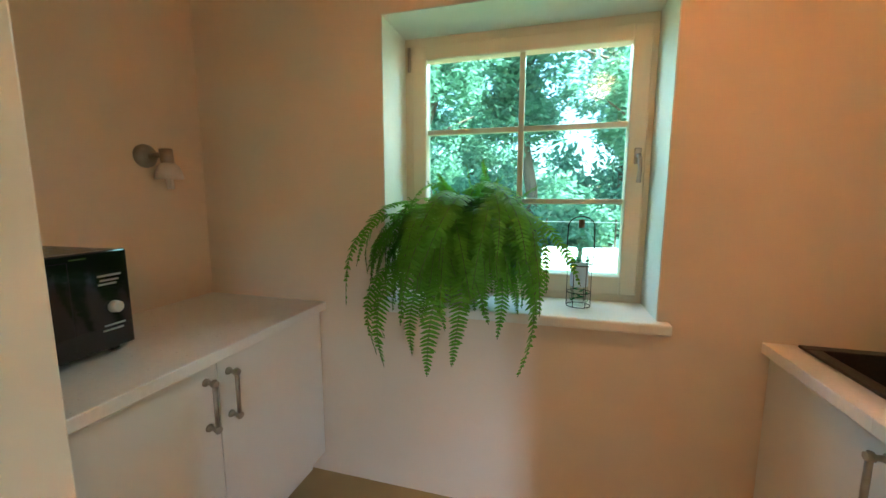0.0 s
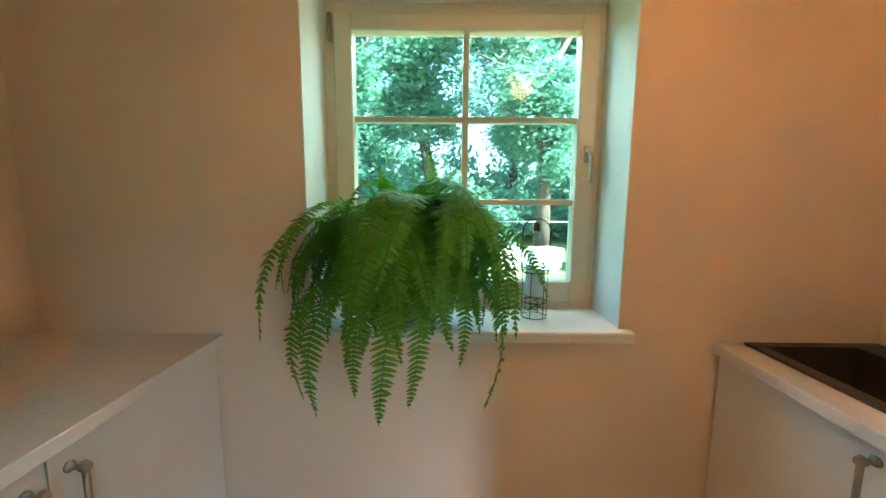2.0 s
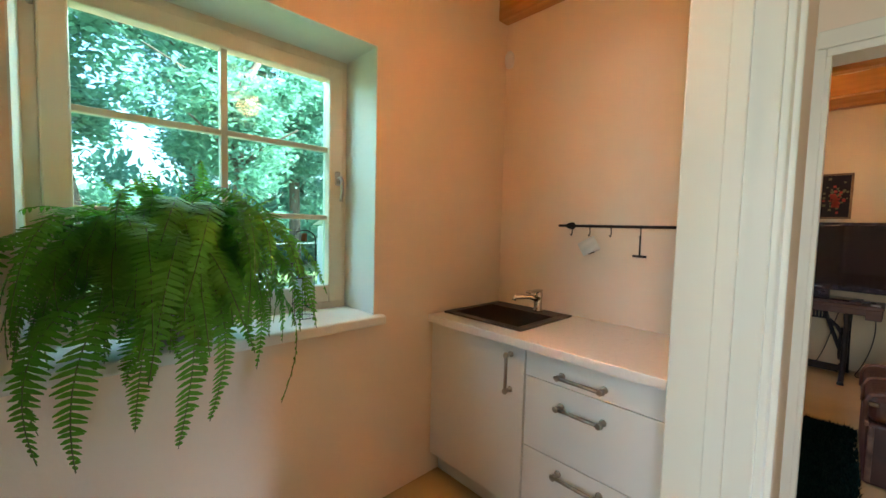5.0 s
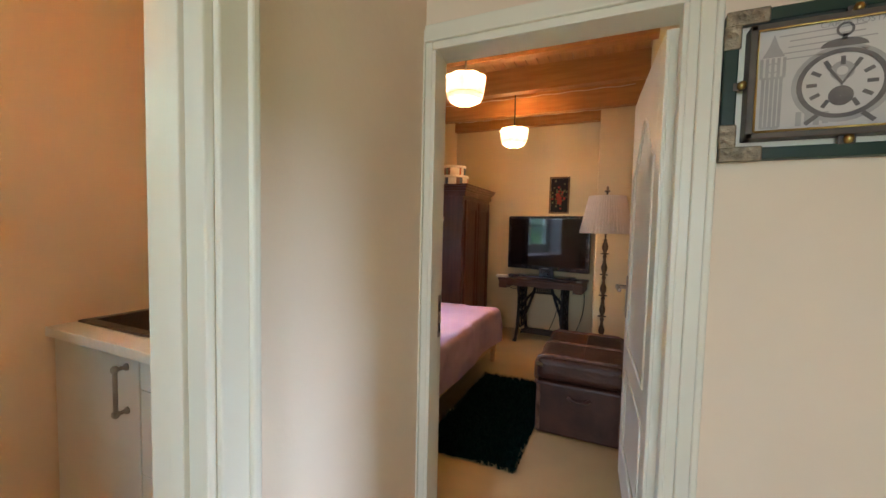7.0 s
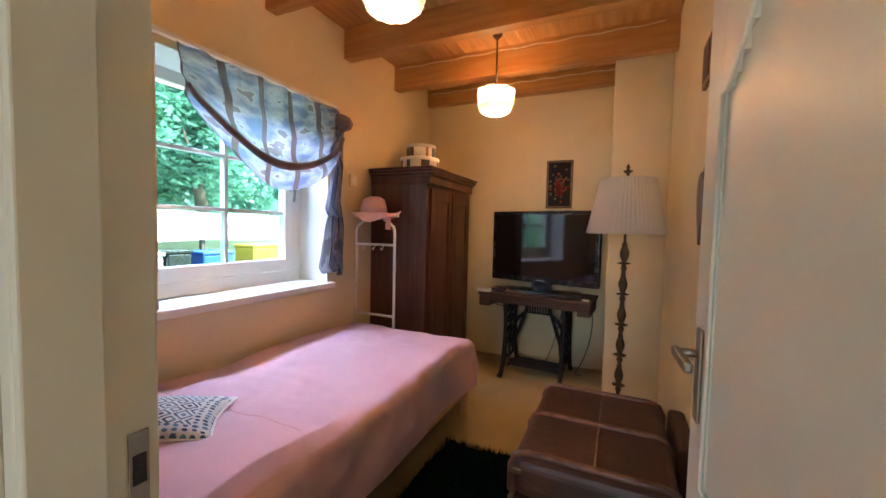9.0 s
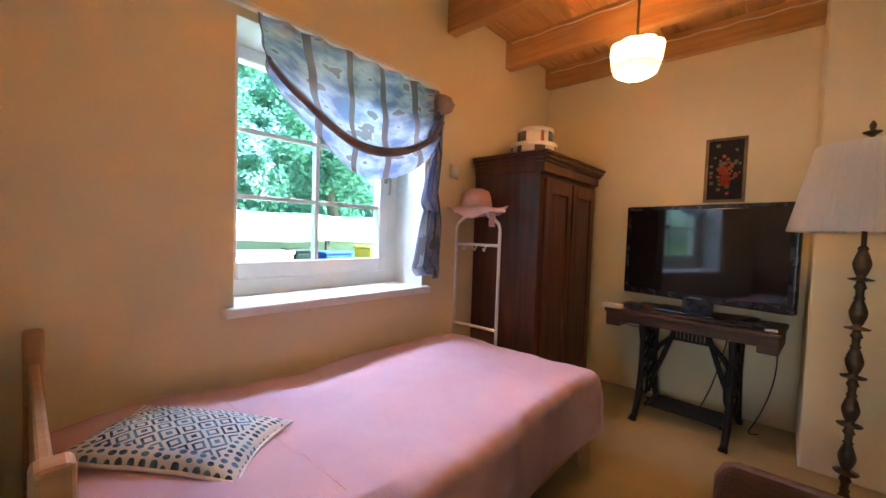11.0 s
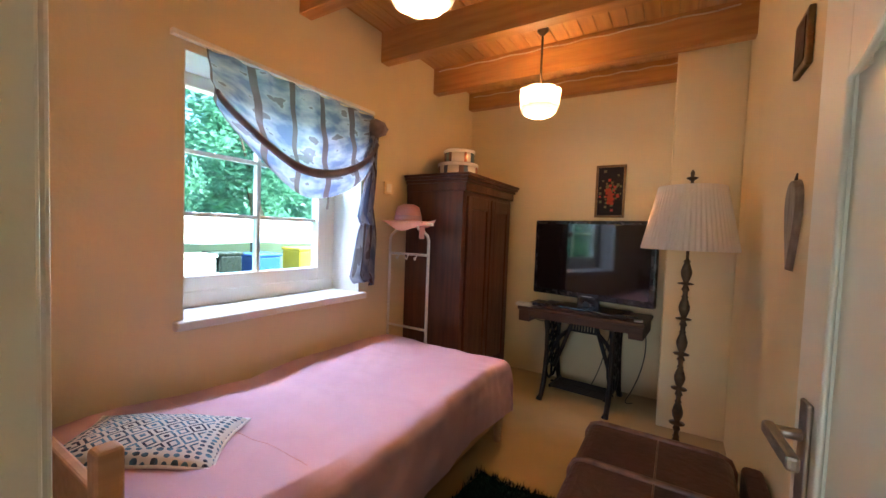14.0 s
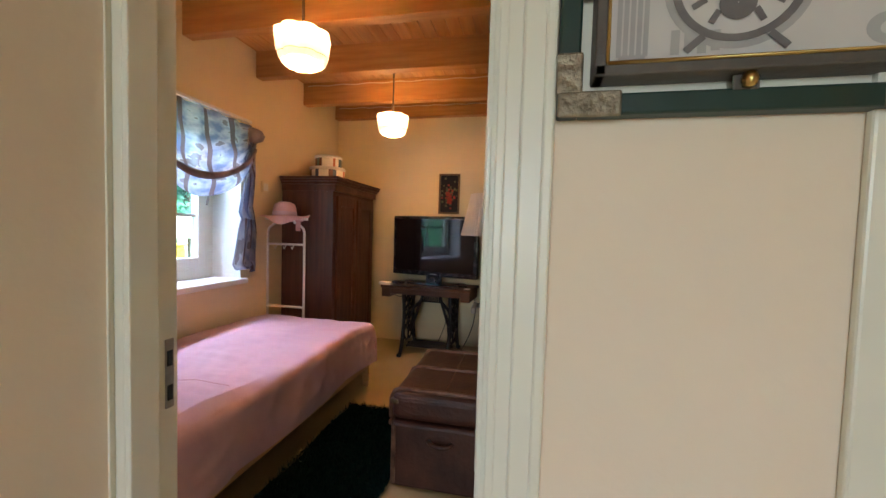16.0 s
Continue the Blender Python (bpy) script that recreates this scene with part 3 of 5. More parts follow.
XS = 0.878
sb = thing("sink_base_unit", pose(DW0, 1.05, 0), "white sink base unit with one door", "cabinet")
part("body", bx(-(DW0 - XS) + 0.045, -0.002, 0.0, 0.60, 0.12, 0.72, 0.002), M_white, sb)
part("plinth", bx(-(DW0 - XS) + 0.10, -0.002, 0.0, 0.605, 0, 0.12), M_white, sb)
fx = -(DW0 - XS)
d = part("door", bx(fx + 0.025, fx + 0.043, 0.004, 0.598, 0.124, 0.852, 0.002), M_white, sb)
bar_handle(d, (fx + 0.025, 0.075, 0.735), (0, 0, 1), 0.16, (-1, 0, 0))
db = thing("drawer_unit", pose(DW0, 0.43, 0), "white unit with three drawers and nickel bar handles", "cabinet")
part("body", bx(fx + 0.045, -0.002, 0.0, 0.618, 0.12, 0.858, 0.002), M_white, db)
part("plinth", bx(fx + 0.10, -0.002, 0.0, 0.62, 0, 0.12), M_white, db)
for z0, z1, hz in ((0.748, 0.852, 0.79), (0.44, 0.744, 0.665), (0.124, 0.436, 0.385)):
    d = part("drawer_front", bx(fx + 0.025, fx + 0.043, 0.004, 0.614, z0, z1, 0.002), M_white, db)
    bar_handle(d, (fx + 0.025, 0.36, hz), (0, 1, 0), 0.17, (-1, 0, 0))
wt = thing("sink_worktop", pose(DW0, KS1, 0.859), "white laminate worktop with a cut-out for the sink", "worktop")
SX0, SX1, SYA, SYB = 0.975, 1.455, 1.13, 1.635
bm = bmesh.new()
L = NY - KS1 - 0.002
box(bm, fx, -0.001, 0.001, SYA - KS1 + 0.02, 0, 0.04, 0.003)
box(bm, fx, -0.001, SYB - KS1 - 0.02, L, 0, 0.04, 0.003)
box(bm, fx, SX0 - DW0 + 0.02, SYA - KS1 + 0.018, SYB - KS1 - 0.018, 0, 0.04, 0.003)
box(bm, SX1 - DW0 - 0.02, -0.001, SYA - KS1 + 0.018, SYB - KS1 - 0.018, 0, 0.04, 0.003)
part("slab", bm, M_top, wt)
sink = thing("sink", pose((SX0 + SX1) / 2, (SYA + SYB) / 2, 0.899), "dark brown composite sink set in the worktop", "sink")
hx, hy = (SX1 - SX0) / 2, (SYB - SYA) / 2
bm = bmesh.new()
bx0, bx1, by = -hx + 0.045, hx - 0.12, hy - 0.045
for a, b, c, e in ((-hx, hx, -hy, -by), (-hx, hx, by, hy), (-hx, bx0, -by, by), (bx1, hx, -by, by)):
    box(bm, a, b, c, e, 0, 0.010, 0.003)
part("rim", bm, M_granite, sink)
bm = bmesh.new()
for a, b, c, e in ((bx0 - 0.006, bx1 + 0.006, -by - 0.006, -by), (bx0 - 0.006, bx1 + 0.006, by, by + 0.006), (bx0 - 0.006, bx0, -by, by), (bx1, bx1 + 0.006, -by, by)):
    box(bm, a, b, c, e, -0.165, 0.004)
box(bm, bx0 - 0.006, bx1 + 0.006, -by - 0.006, by + 0.006, -0.172, -0.165)
part("bowl", bm, M_granite, sink)
part("drain", lathe(bmesh.new(), [(0.04, -0.165), (0.04, -0.160), (0.025, -0.158)], 16, at=((bx0 + bx1) / 2, 0, 0)), M_chrome, sink)
tap = thing("tap", pose(1.40, 1.31, 0.909), "chrome single-lever mixer tap", "tap")
part("base", lathe(bmesh.new(), [(0.028, 0), (0.028, 0.006), (0.022, 0.010), (0.022, 0.075), (0.024, 0.08), (0.024, 0.105), (0.016, 0.112)], 18), M_chrome, tap)
bm = bmesh.new()
tube(bm, [(0, 0, 0.065), (-0.06, 0.02, 0.085), (-0.15, 0.05, 0.088), (-0.158, 0.053, 0.07)], [0.017, 0.014, 0.012, 0.012], 10)
part("spout", bm, M_chrome, tap)
part("lever", box(bmesh.new(), -0.105, 0.022, -0.018, 0.018, 0.110, 0.122, 0.005), M_chrome, tap)

rail = thing("hook_rail", pose(DW0, 1.2, 1.395), "black metal rail with hooks on the wall", "rail")
bm = bmesh.new()
tube(bm, [(-0.035, 0.03, 0), (-0.035, -0.62, 0)], 0.007, 8)
part("bar", bm, M_iron, rail)
for y in (-0.03, -0.58):
    bm = bmesh.new()
    tube(bm, [(0, y, 0), (-0.006, y, 0), (-0.006, y, 0), (-0.03, y, 0), (-0.032, y, 0), (-0.04, y, 0)], [0.02, 0.02, 0.007, 0.007, 0.016, 0.014], 12)
    part("bracket", bm, M_iron, rail)
for y in (-0.05, -0.15, -0.26, -0.40):
    bm = bmesh.new()
    tube(bm, [(-0.035, y, 0.008), (-0.043, y, 0.0), (-0.037, y, -0.02), (-0.037, y, -0.04), (-0.045, y, -0.052), (-0.055, y, -0.045)], 0.0028, 6)
    part("hook", bm, M_iron, rail)
mug = thing("mug", pose(DW0 - 0.045, 1.05, 1.29, 62, 12, 20), "white china mug with a small brown print, hanging from a hook", "mug")
part("body", lathe(bmesh.new(), [(0.026, -0.045), (0.036, -0.043), (0.038, 0.0), (0.039, 0.045), (0.036, 0.045), (0.035, -0.03), (0.002, -0.036)], 22), M_enamel, mug)
bm = bmesh.new()
tube(bm, [(0.036, 0, 0.028), (0.058, 0, 0.026), (0.066, 0, 0.0), (0.056, 0, -0.024), (0.036, 0, -0.026)], 0.005, 8)
part("handle", bm, M_enamel, mug)
part("print", box(bmesh.new(), -0.012, 0.012, -0.0392, -0.0375, -0.018, 0.014, 0.0005), M_leather, mug)
utensil = thing("corkscrew", pose(DW0 - 0.04, 0.80, 1.25), "small dark metal bottle opener on a hook", "opener")
bm = bmesh.new()
tube(bm, [(0, 0, 0.1), (0, 0, 0.0)], 0.004, 6)
tube(bm, [(0, -0.03, 0.005), (0, 0.03, 0.005)], 0.006, 6)
part("body", bm, M_iron, utensil)
det = thing("alarm_detector", pose(DW0 - 0.01, 1.63, 2.41, 0, 0, 45), "white plastic alarm detector in the corner", "detector")
part("body", lathe(bmesh.new(), [(0.004, -0.05), (0.022, -0.042), (0.030, -0.01), (0.028, 0.03), (0.016, 0.05), (0.003, 0.053)], 16), M_enamel, det)

mw = thing("microwave", pose(-1.225, 0.975, 0.916, 0, 0, 3), "black microwave oven on the worktop", "microwave")
part("body", bx(-0.36, -0.022, -0.50, -0.002, 0.02, 0.335, 0.008), M_black, mw)
part("front", bx(-0.022, 0, -0.50, 0, 0.022, 0.337, 0.005), M_screen, mw)
part("door_window", bx(0.0, 0.003, -0.485, -0.17, 0.045, 0.315, 0.002), M_screen, mw)
part("knob", tube(bmesh.new(), [(0, -0.055, 0.155), (0.018, -0.055, 0.155), (0.020, -0.055, 0.155)], [0.020, 0.018, 0.014], 18), M_enamel, mw, "silver dial")
for k, z in enumerate((0.255, 0.240, 0.228, 0.095, 0.080)):
    part("panel_print", bx(0.0, 0.0012, -0.095 + 0.006 * (k % 2), -0.025 - 0.008 * (k % 3), z, z + 0.006), M_pot, mw)
part("badge", bx(0.0, 0.0015, -0.165, -0.12, 0.318, 0.322), M_chrome, mw)
for y in (-0.46, -0.05):
    part("foot", bx(-0.08, -0.04, y, y + 0.03, -0.001, 0.02, 0.004), M_black, mw)

wl = thing("wall_lamp", pose(WX, 1.365, 1.60), "brushed nickel wall lamp with a frosted glass cup, unlit", "lamp")
part("wall_plate", tube(bmesh.new(), [(0, 0, 0), (0.012, 0, 0), (0.024, 0, 0), (0.028, 0, 0)], [0.052, 0.05, 0.035, 0.01], 20), M_nickel, wl)
bm = bmesh.new()
tube(bm, [(0.02, 0, 0), (0.07, 0.02, 0.005), (0.085, 0.026, 0.004)], 0.012, 10)
tube(bm, [(0.088, 0.028, 0.03), (0.092, 0.030, -0.03)], 0.026, 16)
part("arm", bm, M_nickel, wl)
part("shade", lathe(bmesh.new(), [(0.024, 0), (0.042, -0.015), (0.052, -0.045), (0.055, -0.07), (0.052, -0.07), (0.046, -0.045), (0.02, -0.004)], 22, at=(0.093, 0.031, -0.03), closed=False), M_enamel, wl, "frosted glass cup")
bm = bmesh.new()
for s in (-1, 1):
    tube(bm, [(0.093 + s * 0.010, 0.031, -0.05), (0.096 + s * 0.010, 0.031, -0.145)], 0.008, 8)
part("bulb", bm, M_enamel, wl)

pend_me = {}


def opal_wave(a, z):
    return 1.02 + 0.13 * abs(math.cos(4 * a)) ** 0.8


def pendant(x, y, zc, label):
    p = thing("pendant_lamp", pose(x, y, zc), label, "lamp", "pendant lamps")
    if not pend_me:
        pend_me["cup"] = mesh_of("shade", lathe(bmesh.new(), [(0.03, 0.085), (0.10, 0.082), (0.128, 0.076), (0.132, 0.06), (0.122, -0.03), (0.108, -0.075), (0.098, -0.078), (0.112, -0.03), (0.12, 0.05)], 64, opal_wave, closed=False), M_lit)
        pend_me["band"] = mesh_of("band", lathe(bmesh.new(), [(0.1125, -0.053), (0.1178, -0.048), (0.1135, -0.043)], 64, opal_wave, closed=False), M_brass)
        pend_me["low"] = mesh_of("lower_bowl", lathe(bmesh.new(), [(0.098, -0.06), (0.095, -0.088), (0.075, -0.102), (0.03, -0.108)], 64, opal_wave, closed=False), M_lit)
        bm = bmesh.new()
        tube(bm, [(0, 0, 0.07), (0, 0, CZ - zc - 0.03)], 0.008, 10)
        lathe(bm, [(0.035, 0.085), (0.035, 0.095), (0.012, 0.12)], 16)
        lathe(bm, [(0.04, CZ - zc), (0.04, CZ - zc - 0.02), (0.01, CZ - zc - 0.05)], 16)
        pend_me["rod"] = mesh_of("rod", bm, M_brass)
    for nm, key in (("shade", "cup"), ("lower_bowl", "low"), ("band", "band"), ("rod", "rod")):
        o = new(nm, pend_me[key])
        o.parent = p
    return p


pendant(4.25, 0.585, 2.335, "lit scalloped opal glass pendant lamp on a rod")
pendant(2.74, 0.57, 2.335, "lit scalloped opal glass pendant lamp on a rod")
pendant(0.42, 0.80, 2.335, "lit opal glass pendant lamp in the kitchen")

# bottle in a wire carrier
M_bottle = glass_material("clear_bottle_glass", (0.93, 0.99, 0.97))
M_label = material("pale_blue_label", (0.62, 0.80, 0.92), 0.5, (0.55, 0.74, 0.88), 12)
M_cork = material("brown_cork", (0.22, 0.10, 0.05), 0.8, (0.15, 0.07, 0.03), 40)
M_leafprint = material("green_leaf_print", (0.02, 0.30, 0.10), 0.5, (0.015, 0.2, 0.07), 30)
bt = thing("glass_bottle", pose(0.25, 1.80, 0.952), "clear glass bottle with green leaf print and a cork", "bottle")
b = part("glass", lathe(bmesh.new(), [(0.034, 0), (0.037, 0.006), (0.037, 0.19), (0.034, 0.215), (0.018, 0.25), (0.014, 0.27), (0.014, 0.33), (0.016, 0.332), (0.016, 0.345), (0.012, 0.345)], 22), M_bottle, bt)
part("label", lathe(bmesh.new(), [(0.0375, 0.085), (0.0378, 0.087), (0.0378, 0.178), (0.0375, 0.18)], 22, closed=False), M_label, bt)
part("cork", lathe(bmesh.new(), [(0.011, 0.34), (0.012, 0.345), (0.0125, 0.372), (0.011, 0.375)], 14), M_cork, bt)
rl = random.Random(4)
bm = bmesh.new()
for _ in range(34):
    a, z = rl.uniform(0, 6.28), rl.choice((rl.uniform(0.185, 0.212), rl.uniform(0.02, 0.075)))
    r = 0.0378 if z < 0.19 else 0.037
    c = Vector((math.cos(a) * r, math.sin(a) * r, z))
    t1, n1 = Vector((-math.sin(a), math.cos(a), rl.uniform(-0.6, 0.6))).normalized(), Vector((math.cos(a), math.sin(a), 0))
    q = n1.cross(t1)
    bm.faces.new([bm.verts.new(c + n1 * 0.0012 + w) for w in (t1 * 0.012, q * 0.005, t1 * -0.012, q * -0.005)])
tagged(part("leaf_print", bm, M_leafprint, bt), kind="stuff")
cr = thing("wire_carrier", pose(0.25, 1.80, 0.946), "black wire bottle carrier with an arched handle", "bottle carrier")
for z in (0.004, 0.065, 0.185):
    bm = bmesh.new()
    tube(bm, [(math.cos(k * math.pi / 12) * 0.050, math.sin(k * math.pi / 12) * 0.050, z) for k in range(25)], 0.0018 if z < 0.1 else 0.0026, 6)
    part("ring", bm, M_iron, cr)
for k in range(6):
    a = k * math.pi / 3
    bm = bmesh.new()
    tube(bm, [(math.cos(a) * 0.05, math.sin(a) * 0.05, 0.004), (math.cos(a) * 0.05, math.sin(a) * 0.05, 0.185)], 0.0014, 5)
    part("wire", bm, M_iron, cr)
bm = bmesh.new()
tube(bm, [(-0.052, 0, 0.185), (-0.056, 0, 0.25), (-0.054, 0, 0.33)] + [(-0.054 * math.cos(k * math.pi / 10), 0, 0.35 + 0.045 * math.sin(k * math.pi / 10)) for k in range(11)] + [(0.054, 0, 0.33), (0.056, 0, 0.25), (0.052, 0, 0.185)], 0.0024, 6)
part("handle", bm, M_iron, cr)

# fern in a zinc pot on the sill
fern = thing("fern", pose(-0.28, 1.765, 0.946), "large arching green fern in a grey zinc pot", "plant")
part("pot", lathe(bmesh.new(), [(0.075, 0), (0.08, 0.004), (0.105, 0.22), (0.112, 0.23), (0.108, 0.235), (0.098, 0.225), (0.07, 0.02)], 28, closed=True), M_pot, fern)
part("soil", lathe(bmesh.new(), [(0.1, 0.20), (0.09, 0.212), (0.01, 0.22)], 20), M_bark, fern)


def frond_mesh(seed, length, rise, reach, droop=0.10):
    """A rachis that rises, arches over and hangs, with close leaflets like a comb on both sides."""
    r = random.Random(seed)
    n = 46
    p, d, pts = Vector((0, 0, 0)), Vector((reach, 0, rise)).normalized(), []
    sway = r.uniform(-0.012, 0.012)
    for i in range(n + 1):
        pts.append(p.copy())
        d = (d + Vector((0, sway, -droop * (0.35 + 1.3 * i / n)))).normalized()
        p = p + d * length / n
    bm = bmesh.new()
    tube(bm, pts[::3] + [pts[-1]], 0.0014, 4, False)
    for f in bm.faces:
        f.material_index = 1
    for i in range(3, n):
        base, t = pts[i], (pts[i + 1] - pts[i]).normalized()
        out = Vector((0, 1, 0)).cross(t)
        u = i / n
        w = 0.050 * min(1, 0.25 + u * 4) * (1 - u ** 3) + 0.004
        for sg in (-1, 1):
            side = (Vector((0, sg, 0)) + t * 0.22).normalized()
            tip = base + side * w * r.uniform(0.85, 1.1) + Vector((0, 0, -0.18 * w + r.uniform(-0.004, 0.004))) + out * r.uniform(-0.006, 0.006)
            b2 = t * (length / n) * 0.46
            m = base.lerp(tip, 0.55)
            bm.faces.new([bm.verts.new(q) for q in (base - b2 * 0.8, m - b2 * 0.9, tip - b2 * 0.25, tip + b2 * 0.25, m + b2 * 0.7, base + b2 * 0.8)])
    return mesh_of("frond", bm, [M_fern, M_fern_stem])


FRONDS = [frond_mesh(s, L, ri, re, dr) for s, L, ri, re, dr in ((1, 0.60, 1.1, 0.8, 0.105), (2, 0.68, 1.0, 0.9, 0.10), (3, 0.50, 1.2, 0.7, 0.11), (4, 0.74, 1.2, 0.7, 0.105), (5, 0.46, 0.7, 1.0, 0.11), (6, 0.64, 1.5, 0.6, 0.105), (7, 0.44, 1.5, 0.25, 0.03))]
rf = random.Random(12)


def add_frond(k, x, y, z, tilt_x, tilt_y, turn, size):
    fo = new("frond", FRONDS[k])
    fo.parent = fern
    fo.matrix_basis = pose(x, y, z, tilt_x, tilt_y, turn) @ Matrix.Scale(size, 4)


for i in range(270):
    turn = rf.uniform(-195, 15)
    size = rf.uniform(0.64, 1.1) * (0.84 if turn < -150 or turn > -30 else 1.0)
    add_frond(rf.randrange(6), rf.uniform(-0.09, 0.09), rf.uniform(-0.09, 0.02), rf.uniform(0.22, 0.31), rf.uniform(-14, 14), rf.uniform(-14, 16), turn, size)
for i in range(18):
    add_frond(6, rf.uniform(-0.05, 0.10), rf.uniform(-0.05, 0.03), 0.22, rf.uniform(-25, 25), rf.uniform(-15, 25), rf.uniform(-190, 10), rf.uniform(0.65, 1.0))
for turn, size in ((-26, 1.1), (-140, 0.92), (-128, 1.05), (-112, 1.08), (-96, 0.9), (-80, 1.05), (-66, 0.95)):
    add_frond(3, 0.0, -0.06, 0.14, 0, 24, turn, size)


# ---- bedroom ----
bed = thing("bed", pose(1.775, 0.60, 0), "single bed with a light pine frame", "bed")
BL, BWD = 2.10, 1.02
for y in (0.0, BWD - 0.03):
    part("side_rail", bx(0.05, BL, y, y + 0.03, 0.17, 0.32, 0.006), M_pine, bed)
part("foot_rail", bx(BL - 0.03, BL, 0.03, BWD - 0.03, 0.17, 0.32, 0.006), M_pine, bed)
for x, y in ((BL - 0.05, 0.002), (BL - 0.05, BWD - 0.062)):
    bm = bmesh.new()
    tube(bm, [(x + 0.02, y + 0.03, 0), (x + 0.02, y + 0.03, 0.32)], [0.026, 0.034], 8)
    part("leg", bm, M_pine, bed)
for y in (0.0, BWD - 0.05):
    part("head_post", bx(0.0, 0.05, y, y + 0.05, 0, 0.92, 0.012, 3), M_pine, bed)
part("headboard", bx(0.012, 0.036, 0.05, BWD - 0.05, 0.35, 0.82, 0.006), M_pine, bed)
part("slat_base", bx(0.06, BL - 0.03, 0.03, BWD - 0.03, 0.24, 0.27), M_pine, bed)
mat_ = thing("mattress", pose(1.83, 0.62, 0.272), "thick mattress hidden under the bedspread", "mattress")
part("body", bx(0.0, 2.0, 0.02, 0.96, 0.0, 0.21, 0.04, 3), M_paper, mat_)


def spread(u, v):
    """The bedspread: flat on top, falling over the long side and the foot, with soft creases."""
    x, s = u * 2.30, v * 1.34
    crease = 0.013 * noise.noise((x * 3, s * 3, 0)) + 0.009 * (0.5 - abs(noise.noise((x * 4 + s * 2, s * 7, 2)))) + 0.004 * noise.noise((x * 14, s * 9, 5))
    z, X, Y = 0.525, x, 1.0 - s
    R = 0.05
    if s > 0.975:
        q = s - 0.975
        Y = 0.025 - R * math.sin(min(q / R, math.pi / 2)) - 0.02 * min(q, 0.3)
        z -= R * (1 - math.cos(min(q / R, math.pi / 2))) + max(0, q - R * math.pi / 2)
        Y -= 0.012 * math.sin(x * 6 + 1) * min(1, q * 4) + crease * 2
    if x > 2.0:
        q = x - 2.0
        X = 2.0 + R * 1.3 * math.sin(min(q / R, math.pi / 2)) + 0.06 * q
        z -= (R * (1 - math.cos(min(q / R, math.pi / 2))) + max(0, q - R * math.pi / 2)) * 0.92
        X += 0.02 * math.sin(s * 9) * min(1, q * 4)
    z += crease + 0.025 * math.sin(min(max((x - 0.9) / 1.15, 0), 1) * math.pi) + (0.05 * math.exp(-((x - 0.3) / 0.35) ** 2) if s < 0.975 else 0)
    return (X, Y, max(z, 0.19))


sp = thing("bedspread", pose(1.82, 0.60, 0.02), "pink cotton bedspread, slightly creased", "bedspread")
part("cloth", surface(bmesh.new(), spread, 118, 71), M_pink, sp)
bm = bmesh.new()
tube(bm, [(0.48 + 0.0005 * k, 0.98 - k * 0.012, spread((0.48) / 2.30, (0.02 + k * 0.012) / 1.34)[2] + 0.001) for k in range(76)], 0.0011, 5)
part("seam", bm, M_hat, sp)

# cushion with a blue geometric weave
M_cush = bpy.data.materials.new("blue_woven_pattern")
M_cush.use_nodes = True
n_, l_ = M_cush.node_tree.nodes, M_cush.node_tree.links


def mnode(op, a, b=None):
    q = n_.new("ShaderNodeMath")
    q.operation = op
    for i_, v_ in enumerate((a, b)):
        if v_ is None:
            continue
        if isinstance(v_, (int, float)):
            q.inputs[i_].default_value = v_
        else:
            l_.new(v_, q.inputs[i_])
    return q.outputs[0]


tc_, sep_ = n_.new("ShaderNodeTexCoord"), n_.new("ShaderNodeSeparateXYZ")
l_.new(tc_.outputs["UV"], sep_.inputs[0])
U, V = sep_.outputs[0], sep_.outputs[1]
du = mnode("ABSOLUTE", mnode("SUBTRACT", mnode("FRACT", mnode("MULTIPLY", U, 7.0)), 0.5))
dv = mnode("ABSOLUTE", mnode("SUBTRACT", mnode("FRACT", mnode("MULTIPLY", V, 5.0)), 0.5))
ring = mnode("GREATER_THAN", mnode("SINE", mnode("MULTIPLY", mnode("ADD", du, dv), 19.0)), 0.25)
edge = mnode("MAXIMUM", mnode("ABSOLUTE", mnode("SUBTRACT", U, 0.5)), mnode("ABSOLUTE", mnode("SUBTRACT", V, 0.5)))
border = mnode("GREATER_THAN", edge, 0.36)
vo = n_.new("ShaderNodeTexVoronoi")
vo.inputs["Scale"].default_value = 17.0
vo.inputs["Randomness"].default_value = 0.25
l_.new(tc_.outputs["UV"], vo.inputs["Vector"])
dots = mnode("LESS_THAN", vo.outputs["Distance"], 0.36)
fac = mnode("ADD", mnode("MULTIPLY", border, dots), mnode("MULTIPLY", mnode("SUBTRACT", 1.0, border), ring))
mixc = n_.new("ShaderNodeMix")
mixc.data_type = "RGBA"
l_.new(fac, mixc.inputs["Factor"])
mixc.inputs["A"].default_value = (0.60, 0.62, 0.56, 1)
nz = n_.new("ShaderNodeTexNoise")
nz.inputs["Scale"].default_value = 7
l_.new(tc_.outputs["UV"], nz.inputs["Vector"])
rp = n_.new("ShaderNodeValToRGB")
rp.color_ramp.elements[0].color, rp.color_ramp.elements[1].color = (0.03, 0.035, 0.06, 1), (0.10, 0.26, 0.36, 1)
rp.color_ramp.elements[0].position, rp.color_ramp.elements[1].position = 0.4, 0.62
l_.new(nz.outputs["Fac"], rp.inputs["Fac"])
l_.new(rp.outputs["Color"], mixc.inputs["B"])
l_.new(mixc.outputs["Result"], n_["Principled BSDF"].inputs["Base Color"])
n_["Principled BSDF"].inputs["Roughness"].default_value = 0.9


